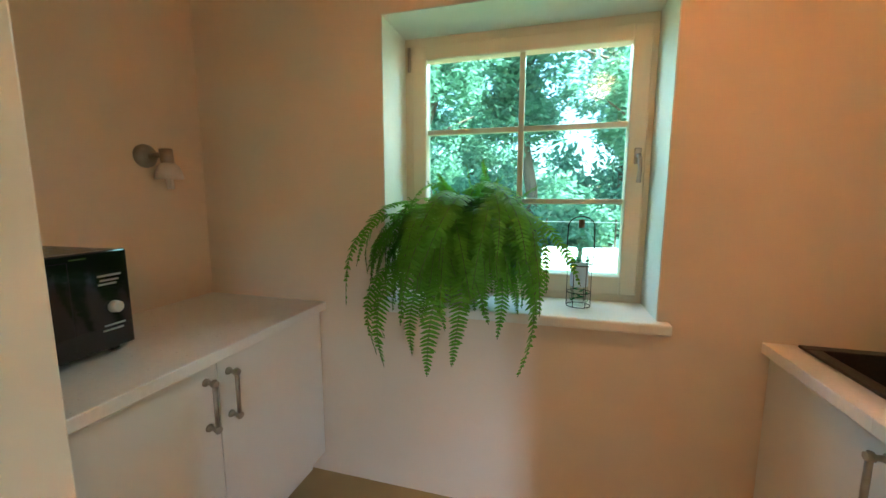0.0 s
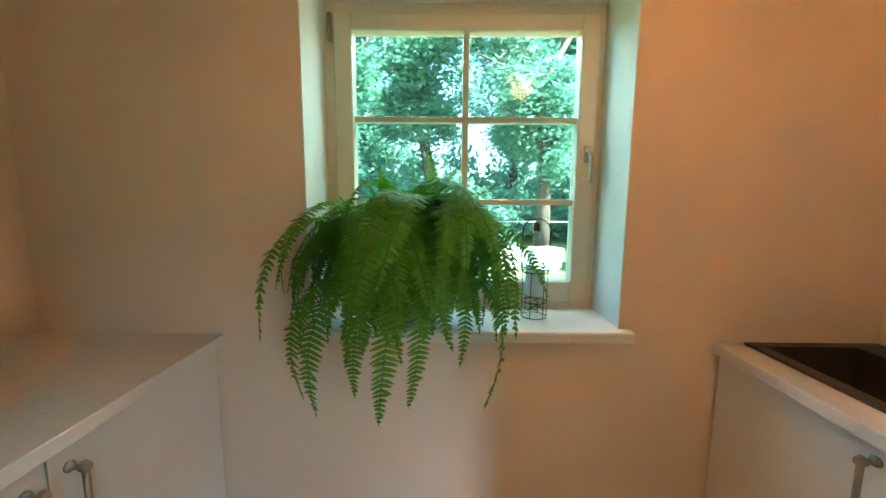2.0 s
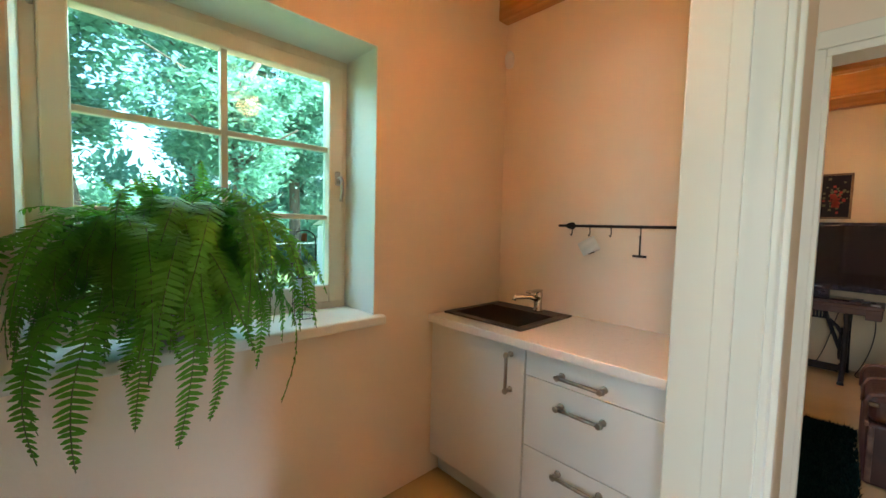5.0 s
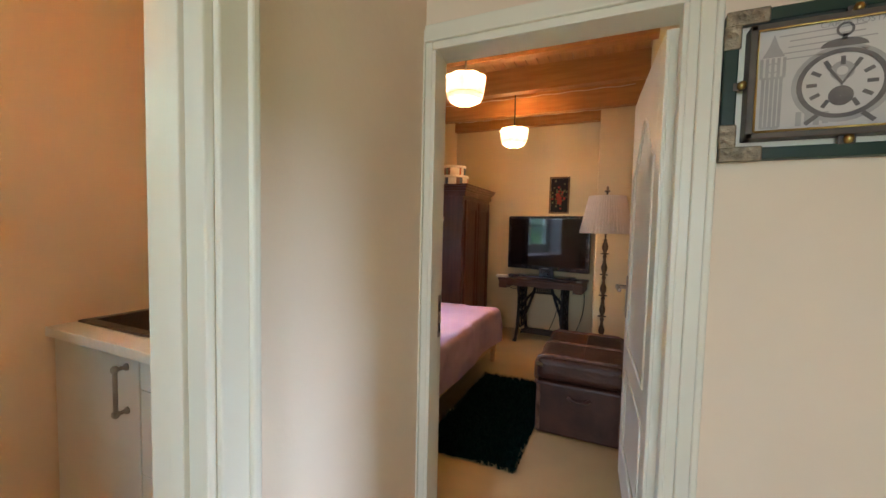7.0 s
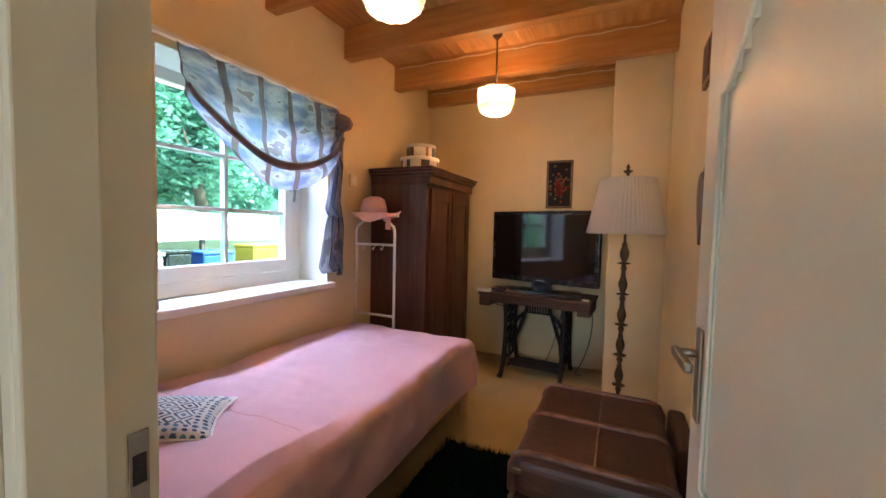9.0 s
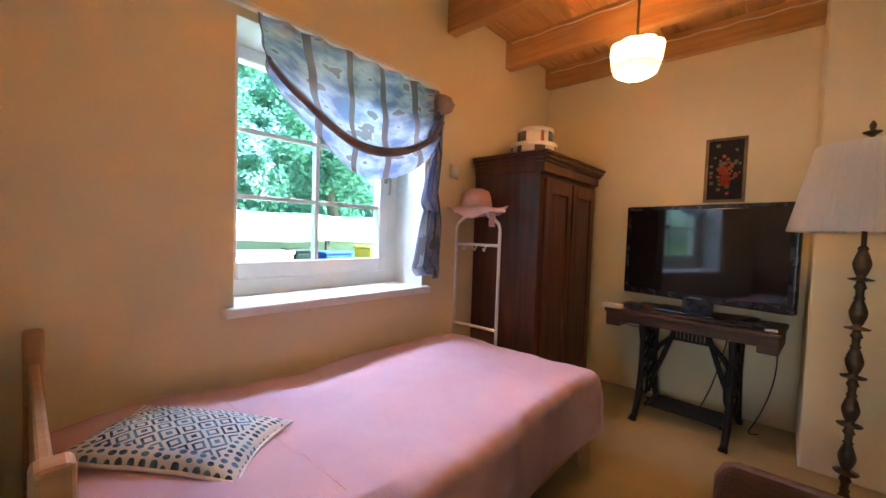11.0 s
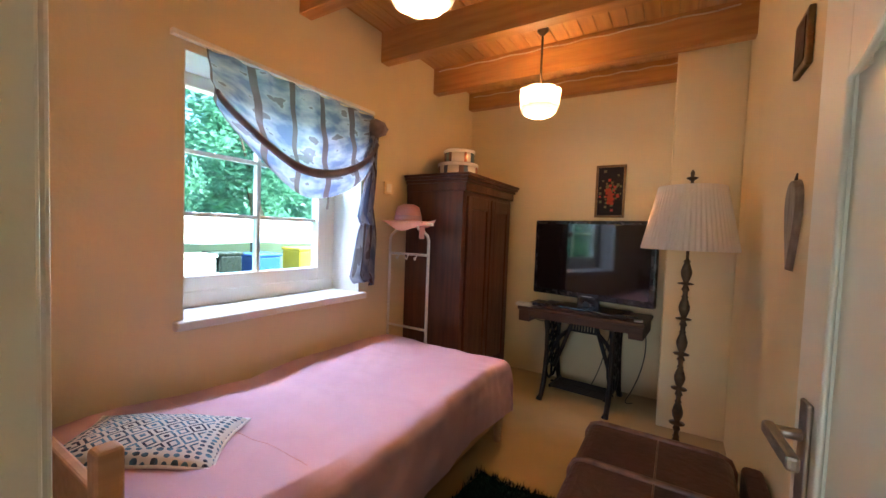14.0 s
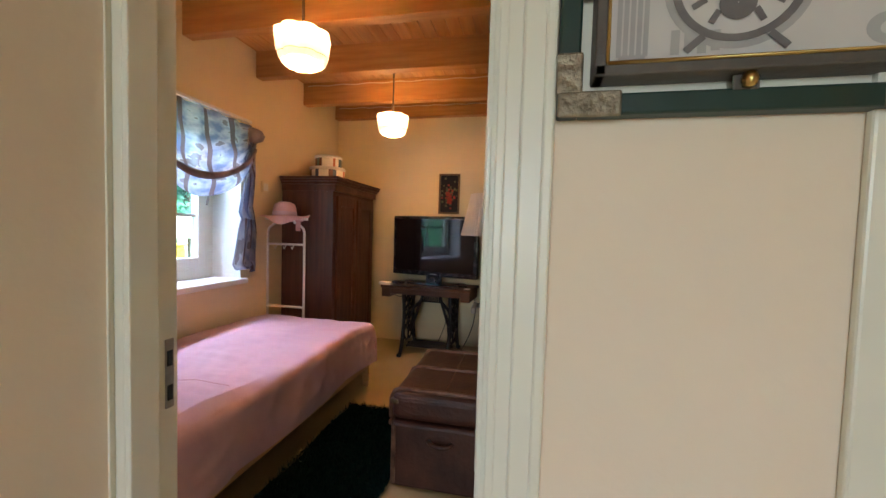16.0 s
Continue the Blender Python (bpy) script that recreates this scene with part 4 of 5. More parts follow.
def puff(u, v, s):
    a, b = 2 * u - 1, 2 * v - 1
    h = (max(0.0, (1 - a * a) * (1 - b * b))) ** 0.42
    ca, cb = a * (1 - 0.10 * (1 - b * b) * abs(a)), b * (1 - 0.10 * (1 - a * a) * abs(b))
    return (ca * 0.265, cb * 0.165, s * h * 0.058 + 0.004 * noise.noise((u * 5, v * 5, s)))


cu = thing("cushion", pose(2.105, 1.20, 0.605, 0, 3, -50), "plump cushion woven in blue, black and cream", "cushion")
part("front", surface(bmesh.new(), lambda u, v: puff(u, v, 1), 36, 36), M_cush, cu)
part("back", surface(bmesh.new(), lambda u, v: puff(u, 1 - v, -1), 36, 36), M_hat, cu, "plain pinkish back")
bm = bmesh.new()
tube(bm, [puff(*q, 0) for q in [(k / 12, 0) for k in range(12)] + [(1, k / 12) for k in range(12)] + [(1 - k / 12, 1) for k in range(12)] + [(0, 1 - k / 12) for k in range(13)]], 0.006, 6)
part("piping", bm, M_paper, cu)

# wardrobe
wd = thing("wardrobe", pose(4.10, 1.08, 0), "tall dark-stained wooden wardrobe with two panelled doors", "wardrobe")
WW, WD, WH = 0.96, 0.56, 1.83
part("body", bx(0, WW, 0.02, WD, 0.08, WH - 0.10, 0.004), M_walnut, wd)
part("base", bx(-0.015, WW + 0.015, 0.0, WD, 0, 0.10, 0.008), M_walnut, wd)
bm = bmesh.new()
for k, (o, z0, z1) in enumerate(((0.008, WH - 0.135, WH - 0.07), (0.022, WH - 0.07, WH - 0.045), (0.038, WH - 0.045, WH - 0.02), (0.05, WH - 0.02, WH))):
    box(bm, -o, WW + o, -o, WD, z0, z1, 0.006)
part("cornice", bm, M_walnut, wd)
for x0, x1 in ((0.05, WW / 2 - 0.003), (WW / 2 + 0.003, WW - 0.05)):
    za, zb = 0.12, WH - 0.17
    d = part("door", bx(x0 + 0.06, x1 - 0.06, 0.008, 0.0195, za + 0.09, zb - 0.09, 0.003), M_walnut, wd)
    for nm, a, b, c, e in (("stile", x0, x0 + 0.07, za, zb), ("stile", x1 - 0.07, x1, za, zb), ("door_rail", x0 + 0.07, x1 - 0.07, za, za + 0.10), ("door_rail", x0 + 0.07, x1 - 0.07, zb - 0.10, zb)):
        part(nm, bx(a, b, -0.004, 0.0195, c, e, 0.005), M_walnut, d)
    bm = bmesh.new()
    m = 0.075
    tube(bm, [(x0 + m, 0.004, za + 0.105), (x1 - m, 0.004, za + 0.105), (x1 - m, 0.004, zb - 0.105), (x0 + m, 0.004, zb - 0.105), (x0 + m, 0.004, za + 0.105)], 0.009, 6)
    part("moulding", bm, M_walnut, d)
part("centre_strip", bx(WW / 2 - 0.022, WW / 2 + 0.022, -0.014, -0.003, 0.13, WH - 0.18, 0.005), M_walnut, wd)
part("key_plate", bx(WW / 2 + 0.03, WW / 2 + 0.05, -0.009, -0.004, 0.92, 1.0, 0.002), M_brass, wd)


def box_material(name, seed):
    m = bpy.data.materials.new(name)
    m.use_nodes = True
    n, l = m.node_tree.nodes, m.node_tree.links
    tc, sp_, at = n.new("ShaderNodeTexCoord"), n.new("ShaderNodeSeparateXYZ"), n.new("ShaderNodeMath")
    at.operation = "ARCTAN2"
    l.new(tc.outputs["Object"], sp_.inputs[0])
    l.new(sp_.outputs[1], at.inputs[0])
    l.new(sp_.outputs[0], at.inputs[1])
    mr = n.new("ShaderNodeMapRange")
    mr.inputs["From Min"].default_value, mr.inputs["From Max"].default_value = -math.pi, math.pi
    l.new(at.outputs[0], mr.inputs["Value"])
    r = n.new("ShaderNodeValToRGB")
    r.color_ramp.interpolation = "CONSTANT"
    rr = random.Random(seed)
    cols = [(0.70, 0.66, 0.58), (0.06, 0.10, 0.13), (0.40, 0.12, 0.05), (0.10, 0.16, 0.13), (0.70, 0.66, 0.58), (0.05, 0.07, 0.14), (0.45, 0.25, 0.08), (0.13, 0.06, 0.04)]
    el_ = r.color_ramp.elements
    while len(el_) < 24:
        el_.new(0.5)
    for i_ in range(24):
        el_[i_].position = i_ / 24 + rr.uniform(-0.008, 0.008)
        el_[i_].color = (*cols[(i_ * 3 + rr.randint(0, 2)) % 8], 1)
    l.new(mr.outputs[0], r.inputs["Fac"])
    l.new(r.outputs["Color"], n["Principled BSDF"].inputs["Base Color"])
    n["Principled BSDF"].inputs["Roughness"].default_value = 0.5
    return m


for x, y, z, r, h, sd in ((4.47, 1.37, 1.832, 0.175, 0.135, 1), (4.49, 1.37, 1.969, 0.135, 0.12, 2)):
    hb = thing("hat_box", pose(x, y, z), "round striped card hat box with a white lid", "box", "hat boxes")
    part("body", lathe(bmesh.new(), [(r - 0.003, 0), (r, 0.003), (r, h - 0.02)], 40), box_material("striped_card", sd), hb)
    part("lid", lathe(bmesh.new(), [(r + 0.003, h - 0.03), (r + 0.005, h - 0.028), (r + 0.005, h - 0.004), (r, h)], 40), M_paper, hb)
fl = thing("flat_case", pose(4.78, 1.25, 1.832), "small flat dark case lying on the wardrobe", "case")
part("body", bx(-0.07, 0.07, -0.05, 0.05, 0, 0.022, 0.006), M_walnut, fl)

# clothes stand
cs = thing("clothes_stand", pose(3.90, 1.27, 0), "white tubular metal clothes stand", "clothes stand")
for y in (0.0, 0.37):
    bm = bmesh.new()
    tube(bm, [(0, y, 0.0), (0, y, 1.30), (0, y + (0.012 if y == 0 else -0.012), 1.335), (0, y + (0.05 if y == 0 else -0.05), 1.365), (0, y + (0.10 if y == 0 else -0.10), 1.39), (0, y + (0.11 if y == 0 else -0.11), 1.42)], 0.011, 10)
    part("upright", bm, M_enamel, cs)
for z in (0.62, 1.19):
    bm = bmesh.new()
    tube(bm, [(0, 0, z), (0, 0.37, z)], 0.010, 8)
    part("cross_bar", bm, M_enamel, cs)
part("top_bar", bx(-0.016, 0.016, -0.03, 0.40, 1.41, 1.432, 0.006), M_enamel, cs)
for y in (0.0, 0.37):
    part("foot", bx(-0.18, 0.18, y - 0.012, y + 0.012, 0, 0.024, 0.006), M_enamel, cs)
for y in (0.10, 0.18, 0.27):
    bm = bmesh.new()
    tube(bm, [(-0.01, y, 1.185), (-0.022, y, 1.165), (-0.03, y, 1.15), (-0.042, y, 1.155), (-0.045, y, 1.17)], 0.005, 6)
    part("hook", bm, M_enamel, cs)
hat = thing("sun_hat", pose(3.90, 1.47, 1.437) @ Matrix.Scale(1.12, 4), "pale pink sun hat with a wavy brim and a ribbon", "hat")


def brim(u, v):
    a = 2 * math.pi * u
    r = 0.088 + 0.095 * v
    return (math.cos(a) * r * 0.95, math.sin(a) * r * 1.1, 0.012 - v * 0.030 * (1 + 1.1 * math.sin(2 * a + 0.6) * v) + 0.012 * math.sin(5 * a) * v)


part("brim", surface(bmesh.new(), brim, 48, 6), M_hat, hat)
part("crown", lathe(bmesh.new(), [(0.091, 0.008), (0.093, 0.02), (0.088, 0.07), (0.075, 0.105), (0.04, 0.122), (0.003, 0.125)], 28), M_hat, hat)
part("ribbon", lathe(bmesh.new(), [(0.0945, 0.014), (0.096, 0.018), (0.0935, 0.042), (0.092, 0.044)], 28, closed=False), M_pink, hat)
part("ribbon_end", surface(bmesh.new(), lambda u, v: (-0.05 + 0.02 * u + 0.01 * math.sin(v * 5), -0.12 - 0.03 * u - 0.02 * v, 0.0 - 0.11 * v), 3, 8), M_hat, hat)

# sewing machine table
st = thing("sewing_table", pose(4.665, 0.35, 0, 0, 0, -4), "old treadle sewing table with a brown top on cast iron legs", "table")
part("tabletop", bx(0, 0.46, -0.50, 0.50, 0.722, 0.752, 0.008), M_tablewood, st)
part("inlay_lid", bx(0.06, 0.40, -0.36, 0.36, 0.752, 0.772, 0.006), M_tablewood, st)
part("apron", bx(0.025, 0.43, -0.40, 0.40, 0.66, 0.722, 0.006), M_tablewood, st)
for y0, y1 in ((-0.49, -0.39), (0.39, 0.49)):
    part("drawer", bx(0.012, 0.42, y0, y1, 0.625, 0.722, 0.006), M_tablewood, st)
for y in (0.245, -0.275):
    bm = bmesh.new()
    for s in (0, 1):
        def L(p, s=s):
            return (p[0] if s == 0 else 0.43 - p[0], y, p[1])
        tube(bm, [L(p) for p in ((-0.06, 0.012), (-0.02, 0.03), (0.03, 0.12), (0.06, 0.25), (0.075, 0.40), (0.07, 0.55), (0.05, 0.65))], [0.026, 0.020, 0.022, 0.021, 0.019, 0.019, 0.024], 7)
        tube(bm, [L(p) for p in ((0.06, 0.25), (0.12, 0.16), (0.17, 0.13), (0.215, 0.14))], 0.011, 6)
        for k in range(4):
            z0 = 0.24 + k * 0.10
            tube(bm, [L((0.07, z0)), L((0.14, z0 + 0.06)), L((0.215, z0 + 0.11))], 0.011, 5)
            tube(bm, [L((0.075, z0 + 0.10)), L((0.14, z0 + 0.045)), L((0.215, z0))], 0.011, 5)
    tube(bm, [(0.215, y, 0.13), (0.215, y, 0.66)], 0.010, 6)
    box(bm, 0.03, 0.40, y - 0.014, y + 0.014, 0.64, 0.662, 0.004)
    part("side_frame", bm, M_iron, st)
bm = bmesh.new()
for s in (-1, 1):
    c = -0.015
    tube(bm, [(0.22, c + s * 0.245, 0.40), (0.22, c + s * 0.19, 0.50), (0.22, c + s * 0.12, 0.57), (0.22, c + s * 0.10, 0.64)], 0.017, 7)
    tube(bm, [(0.22, c + s * 0.12, 0.57), (0.22, c + s * 0.17, 0.42), (0.22, c + s * 0.24, 0.22)], 0.017, 7)
for k in range(9):
    box(bm, 0.212, 0.228, -0.115 + k * 0.024, -0.10 + k * 0.024, 0.575, 0.625, 0.002)
box(bm, 0.21, 0.23, -0.125, 0.10, 0.625, 0.642, 0.003)
box(bm, 0.21, 0.23, -0.125, 0.10, 0.56, 0.575, 0.003)
part("brace", bm, M_iron, st)
bm = bmesh.new()
box(bm, 0.07, 0.36, -0.245, -0.225, 0.08, 0.105, 0.003)
box(bm, 0.07, 0.36, 0.195, 0.215, 0.08, 0.105, 0.003)
tube(bm, [(0.215, -0.275, 0.09), (0.215, 0.245, 0.09)], 0.010, 7)
treadle = part("treadle", bm, M_iron, st)
for k in range(9):
    part("slat", bx(0.08 + k * 0.03, 0.098 + k * 0.03, -0.23, 0.20, 0.085, 0.097, 0.002), M_iron, treadle)
bm = bmesh.new()
tube(bm, [(0.30 + 0.15 * math.cos(k * math.pi / 16), -0.235, 0.32 + 0.15 * math.sin(k * math.pi / 16)) for k in range(33)], 0.011, 7)
for k in range(5):
    a = k * 2 * math.pi / 5
    tube(bm, [(0.30, -0.235, 0.32), (0.30 + 0.15 * math.cos(a), -0.235, 0.32 + 0.15 * math.sin(a))], 0.007, 5)
part("drive_wheel", bm, M_iron, st)

tv = thing("television", pose(4.84, 0.29, 0.773, 0, 0, -13), "large black flat television on a low stand, switched off", "television")
part("bezel", bx(-0.03, 0.03, -0.505, 0.505, 0.085, 0.735, 0.012, 3), M_black, tv)
part("screen", bx(-0.034, -0.0295, -0.468, 0.468, 0.135, 0.705, 0.001), M_screen, tv)
part("back_housing", bx(0.025, 0.075, -0.36, 0.36, 0.16, 0.62, 0.02), M_black, tv)
part("neck", bx(-0.01, 0.03, -0.09, 0.09, 0.012, 0.10, 0.008), M_black, tv)
part("foot", bx(-0.13, 0.12, -0.26, 0.26, 0.0, 0.016, 0.007, 3), M_screen, tv)
part("badge", bx(-0.0315, -0.0298, -0.04, 0.04, 0.106, 0.112), M_pot, tv)
for nm, x, y, sx, sy, sz, mt, lab in (("router", 4.74, 0.80, 0.035, 0.07, 0.028, M_enamel, "small white router box on the sewing table"), ("set_top_box", 4.735, 0.655, 0.04, 0.06, 0.026, M_black, "small black receiver box on the sewing table"), ("remote_control", 4.70, -0.02, 0.02, 0.08, 0.018, M_black, "black remote control on the sewing table"), ("notepad", 4.71, -0.10, 0.025, 0.03, 0.012, M_enamel, "small white plastic box on the sewing table")):
    t = thing(nm, pose(x, y, 0.753 if abs(y - 0.35) > 0.37 else 0.774), lab, nm.replace("_", " "))
    part("body", bx(-sx, sx, -sy, sy, 0, sz, 0.004), mt, t)
cb = thing("power_cable", Matrix.Identity(4), "dark cables hanging behind the sewing table", "cable")
for k, pts in enumerate((((5.05, 0.1, 0.75), (5.13, 0.15, 0.5), (5.08, 0.2, 0.25), (5.0, 0.25, 0.1), (5.05, 0.3, 0.012), (5.15, 0.2, 0.008), (5.1, 0.05, 0.008)), ((5.1, -0.1, 0.75), (5.2, -0.14, 0.5), (5.18, -0.12, 0.28), (5.05, -0.06, 0.1), (4.95, 0.0, 0.008), (5.05, -0.1, 0.008)), ((4.85, 0.82, 0.75), (4.95, 0.80, 0.62), (5.1, 0.72, 0.55), (5.2, 0.6, 0.6)))):
    bm = bmesh.new()
    sm = []
    for i in range(len(pts) - 1):
        for q in range(5):
            sm.append(Vector(pts[i]).lerp(Vector(pts[i + 1]), q / 5))
    sm = [(sm[max(i - 2, 0)] + sm[max(i - 1, 0)] + sm[i] + sm[min(i + 1, len(sm) - 1)] + sm[min(i + 2, len(sm) - 1)]) / 5 for i in range(len(sm))]
    tube(bm, sm, 0.004, 6)
    part("cord", bm, M_cable, cb)

# framed flower embroidery
M_velvet = material("black_velvet", (0.010, 0.008, 0.010), 0.95, (0.016, 0.012, 0.014), 40)
M_red = material("red_thread", (0.38, 0.03, 0.025), 0.8, (0.30, 0.06, 0.04), 30)
M_greenthread = material("dull_green_thread", (0.09, 0.12, 0.06), 0.8, (0.16, 0.13, 0.07), 30)
M_goldframe = material("gilt_wood", (0.22, 0.13, 0.05), 0.4, (0.12, 0.07, 0.03), 20, 0.2, 60, metal=0.4)
pf = thing("framed_picture", pose(EX, 0.224, 1.79), "narrow framed flower embroidery on black cloth", "picture")
bm = bmesh.new()
for a, b, c, e in ((-0.125, -0.105, -0.235, 0.235), (0.105, 0.125, -0.235, 0.235), (-0.105, 0.105, -0.235, -0.215), (-0.105, 0.105, 0.215, 0.235)):
    box(bm, -0.024, -0.001, a, b, c, e, 0.005)
part("frame", bm, M_goldframe, pf)
part("cloth", bx(-0.012, -0.002, -0.106, 0.106, -0.216, 0.216), M_velvet, pf)
rp_ = random.Random(9)
for nm, mt, cnt, zc, sp2, sz in (("red_flowers", M_red, 40, -0.04, 0.055, 0.020), ("leaves", M_greenthread, 50, 0.02, 0.085, 0.015)):
    bm = bmesh.new()
    for _ in range(cnt):
        cy, cz = max(-0.085, min(0.085, rp_.gauss(0, sp2 * 0.5))), zc + max(-0.16, min(0.16, rp_.gauss(0, sp2)))
        r0 = sz * rp_.uniform(0.6, 1.2)
        vs = [bm.verts.new((-0.0135 - (0.001 if mt is M_red else 0), cy + math.cos(k * math.pi / 4) * r0 * (1 if k % 2 else 0.65), cz + math.sin(k * math.pi / 4) * r0 * (1 if k % 2 else 0.65))) for k in range(8)]
        bm.faces.new(vs)
    tagged(part(nm, bm, mt, pf), kind="stuff")

# floor lamp
fl = thing("floor_lamp", pose(4.03, -0.37, 0), "floor lamp with a turned bronze stem and a pleated white shade", "lamp")
part("base", lathe(bmesh.new(), [(0.14, 0), (0.14, 0.012), (0.11, 0.03), (0.05, 0.05), (0.025, 0.08)], 28), M_brass, fl)
prof = []
z = 0.08
for k in range(6):
    for r, dz in ((0.012, 0.0), (0.013, 0.02), (0.020, 0.03), (0.014, 0.045), (0.012, 0.055), (0.038, 0.06), (0.040, 0.064), (0.012, 0.072), (0.018, 0.085), (0.026, 0.11), (0.028, 0.13), (0.020, 0.16), (0.013, 0.18), (0.018, 0.185), (0.012, 0.195)):
        prof.append((r, z + dz))
    z += 0.198
prof += [(0.008, z), (0.008, 1.70)]
part("stem", lathe(bmesh.new(), prof, 18), M_brass, fl)
part("shade", lathe(bmesh.new(), [(0.158, 1.668), (0.160, 1.664), (0.232, 1.325), (0.230, 1.32)], 220, lambda a, z: 1 + 0.018 * math.sin(a * 55), closed=False), M_shade, fl, "pleated white fabric shade")
bm = bmesh.new()
for k in range(3):
    a = k * 2.094
    tube(bm, [(0, 0, 1.66), (math.cos(a) * 0.156, math.sin(a) * 0.156, 1.664)], 0.003, 5)
part("shade_spider", bm, M_brass, fl)
part("finial", lathe(bmesh.new(), [(0.006, 1.70), (0.028, 1.715), (0.028, 1.72), (0.008, 1.725), (0.011, 1.745), (0.004, 1.762)], 16), M_brass, fl)

# travelling trunk
tk = thing("trunk", pose(2.665, -0.555, 0), "old brown leather travelling trunk with wooden ribs", "trunk")
TL, TW, TH = 0.76, 0.54, 0.52
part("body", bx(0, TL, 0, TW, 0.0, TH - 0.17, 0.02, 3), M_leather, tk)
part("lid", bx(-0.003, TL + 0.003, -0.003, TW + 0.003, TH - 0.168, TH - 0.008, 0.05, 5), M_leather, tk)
for x in (0.03, 0.37, 0.72):
    bm = bmesh.new()
    pts = [(x, -0.006, TH - 0.16), (x, -0.006, TH - 0.06), (x, 0.012, TH - 0.02), (x, 0.05, TH - 0.006), (x, TW - 0.05, TH - 0.006), (x, TW - 0.012, TH - 0.02), (x, TW + 0.006, TH - 0.06), (x, TW + 0.006, TH - 0.16)]
    tube(bm, pts, 0.013, 8)
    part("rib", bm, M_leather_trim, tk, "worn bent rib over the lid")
bm = bmesh.new()
tube(bm, [(0.06, TW * 0.48, TH - 0.006), (TL - 0.06, TW * 0.48, TH - 0.006)], 0.004, 6)
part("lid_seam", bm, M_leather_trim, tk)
for y in (0.0, TW):
    part("edge_batten", bx(-0.006, TL + 0.006, y - 0.008, y + 0.008, TH - 0.19, TH - 0.165, 0.004), M_leather_trim, tk)
for y in (0.02, TW - 0.02):
    part("edge_batten", bx(-0.008, 0.002, y - 0.012, y + 0.012, 0.02, TH - 0.19, 0.004), M_leather_trim, tk)
bm = bmesh.new()
tube(bm, [(-0.002, TW * 0.38, 0.27), (-0.02, TW * 0.42, 0.26), (-0.026, TW * 0.5, 0.255), (-0.02, TW * 0.58, 0.26), (-0.002, TW * 0.62, 0.27)], 0.012, 8)
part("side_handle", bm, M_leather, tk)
for y in (0.02, TW - 0.02):
    part("corner_cap", bx(-0.01, 0.03, y - 0.022, y + 0.022, TH - 0.075, TH - 0.05, 0.006), M_brass, tk)
bg = thing("leather_bag", pose(3.30, -0.615, 0), "dark brown leather case leaning by the wall", "bag")
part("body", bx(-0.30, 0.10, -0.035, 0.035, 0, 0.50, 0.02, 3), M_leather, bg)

# shaggy rug
rug = tagged(part("rug", surface(bmesh.new(), lambda u, v: (2.16 + 1.30 * u + 0.02 * math.sin(v * 7), 0.0 + 0.58 * v + 0.012 * math.sin(u * 11), 0.012 + 0.010 * noise.noise((u * 40, v * 22, 0))), 90, 44), M_rug), "dark green shaggy wool rug on the floor", "rug")
rt = random.Random(2)
vs, fs = [], []
for _ in range(9000):
    x, y = 2.15 + 1.32 * rt.random(), -0.008 + 0.596 * rt.random()
    a = rt.uniform(0, 6.28)
    k = len(vs)
    dx_, dy_ = math.cos(a), math.sin(a)
    vs += [(x - dy_ * 0.004, y + dx_ * 0.004, 0.004), (x + dy_ * 0.004, y - dx_ * 0.004, 0.004), (x + dx_ * 0.018, y + dy_ * 0.018, rt.uniform(0.026, 0.044))]
    fs.append((k, k + 1, k + 2))
me = bpy.data.meshes.new("pile")
me.from_pydata(vs, [], fs)
me.materials.append(M_rug)
pl = new("pile", me)
pl.parent = rug
tagged(pl, kind="stuff")

# curtain: rail, swag and tail
M_cloth = bpy.data.materials.new("sheer_patterned_cloth")
M_cloth.use_nodes = True
n_, l_ = M_cloth.node_tree.nodes, M_cloth.node_tree.links
tc_, sep_ = n_.new("ShaderNodeTexCoord"), n_.new("ShaderNodeSeparateXYZ")
l_.new(tc_.outputs["UV"], sep_.inputs[0])
U, V = sep_.outputs[0], sep_.outputs[1]
nz = n_.new("ShaderNodeTexNoise")
nz.inputs["Scale"].default_value, nz.inputs["Detail"].default_value = 7, 3
l_.new(tc_.outputs["UV"], nz.inputs["Vector"])
band = mnode("FRACT", mnode("ADD", mnode("MULTIPLY", U, 5.0), 0.12))
stripe = mnode("LESS_THAN", band, 0.17)
blot = mnode("GREATER_THAN", nz.outputs["Fac"], 0.60)
hem = mnode("GREATER_THAN", V, 2.0)
dark = mnode("MAXIMUM", mnode("MAXIMUM", stripe, mnode("MULTIPLY", blot, 0.75)), hem)
mx_ = n_.new("ShaderNodeMix")
mx_.data_type = "RGBA"
l_.new(dark, mx_.inputs["Factor"])
rp = n_.new("ShaderNodeValToRGB")
rp.color_ramp.elements[0].color, rp.color_ramp.elements[1].color = (0.13, 0.16, 0.25, 1), (0.38, 0.38, 0.41, 1)
rp.color_ramp.elements[0].position, rp.color_ramp.elements[1].position = 0.38, 0.58
l_.new(nz.outputs["Fac"], rp.inputs["Fac"])
l_.new(rp.outputs["Color"], mx_.inputs["A"])
mx_.inputs["B"].default_value = (0.12, 0.08, 0.078, 1)
pb = n_["Principled BSDF"]
pb.inputs["Roughness"].default_value = 0.7
l_.new(mx_.outputs["Result"], pb.inputs["Base Color"])
tr_, tp_, m1, m2 = n_.new("ShaderNodeBsdfTranslucent"), n_.new("ShaderNodeBsdfTransparent"), n_.new("ShaderNodeMixShader"), n_.new("ShaderNodeMixShader")
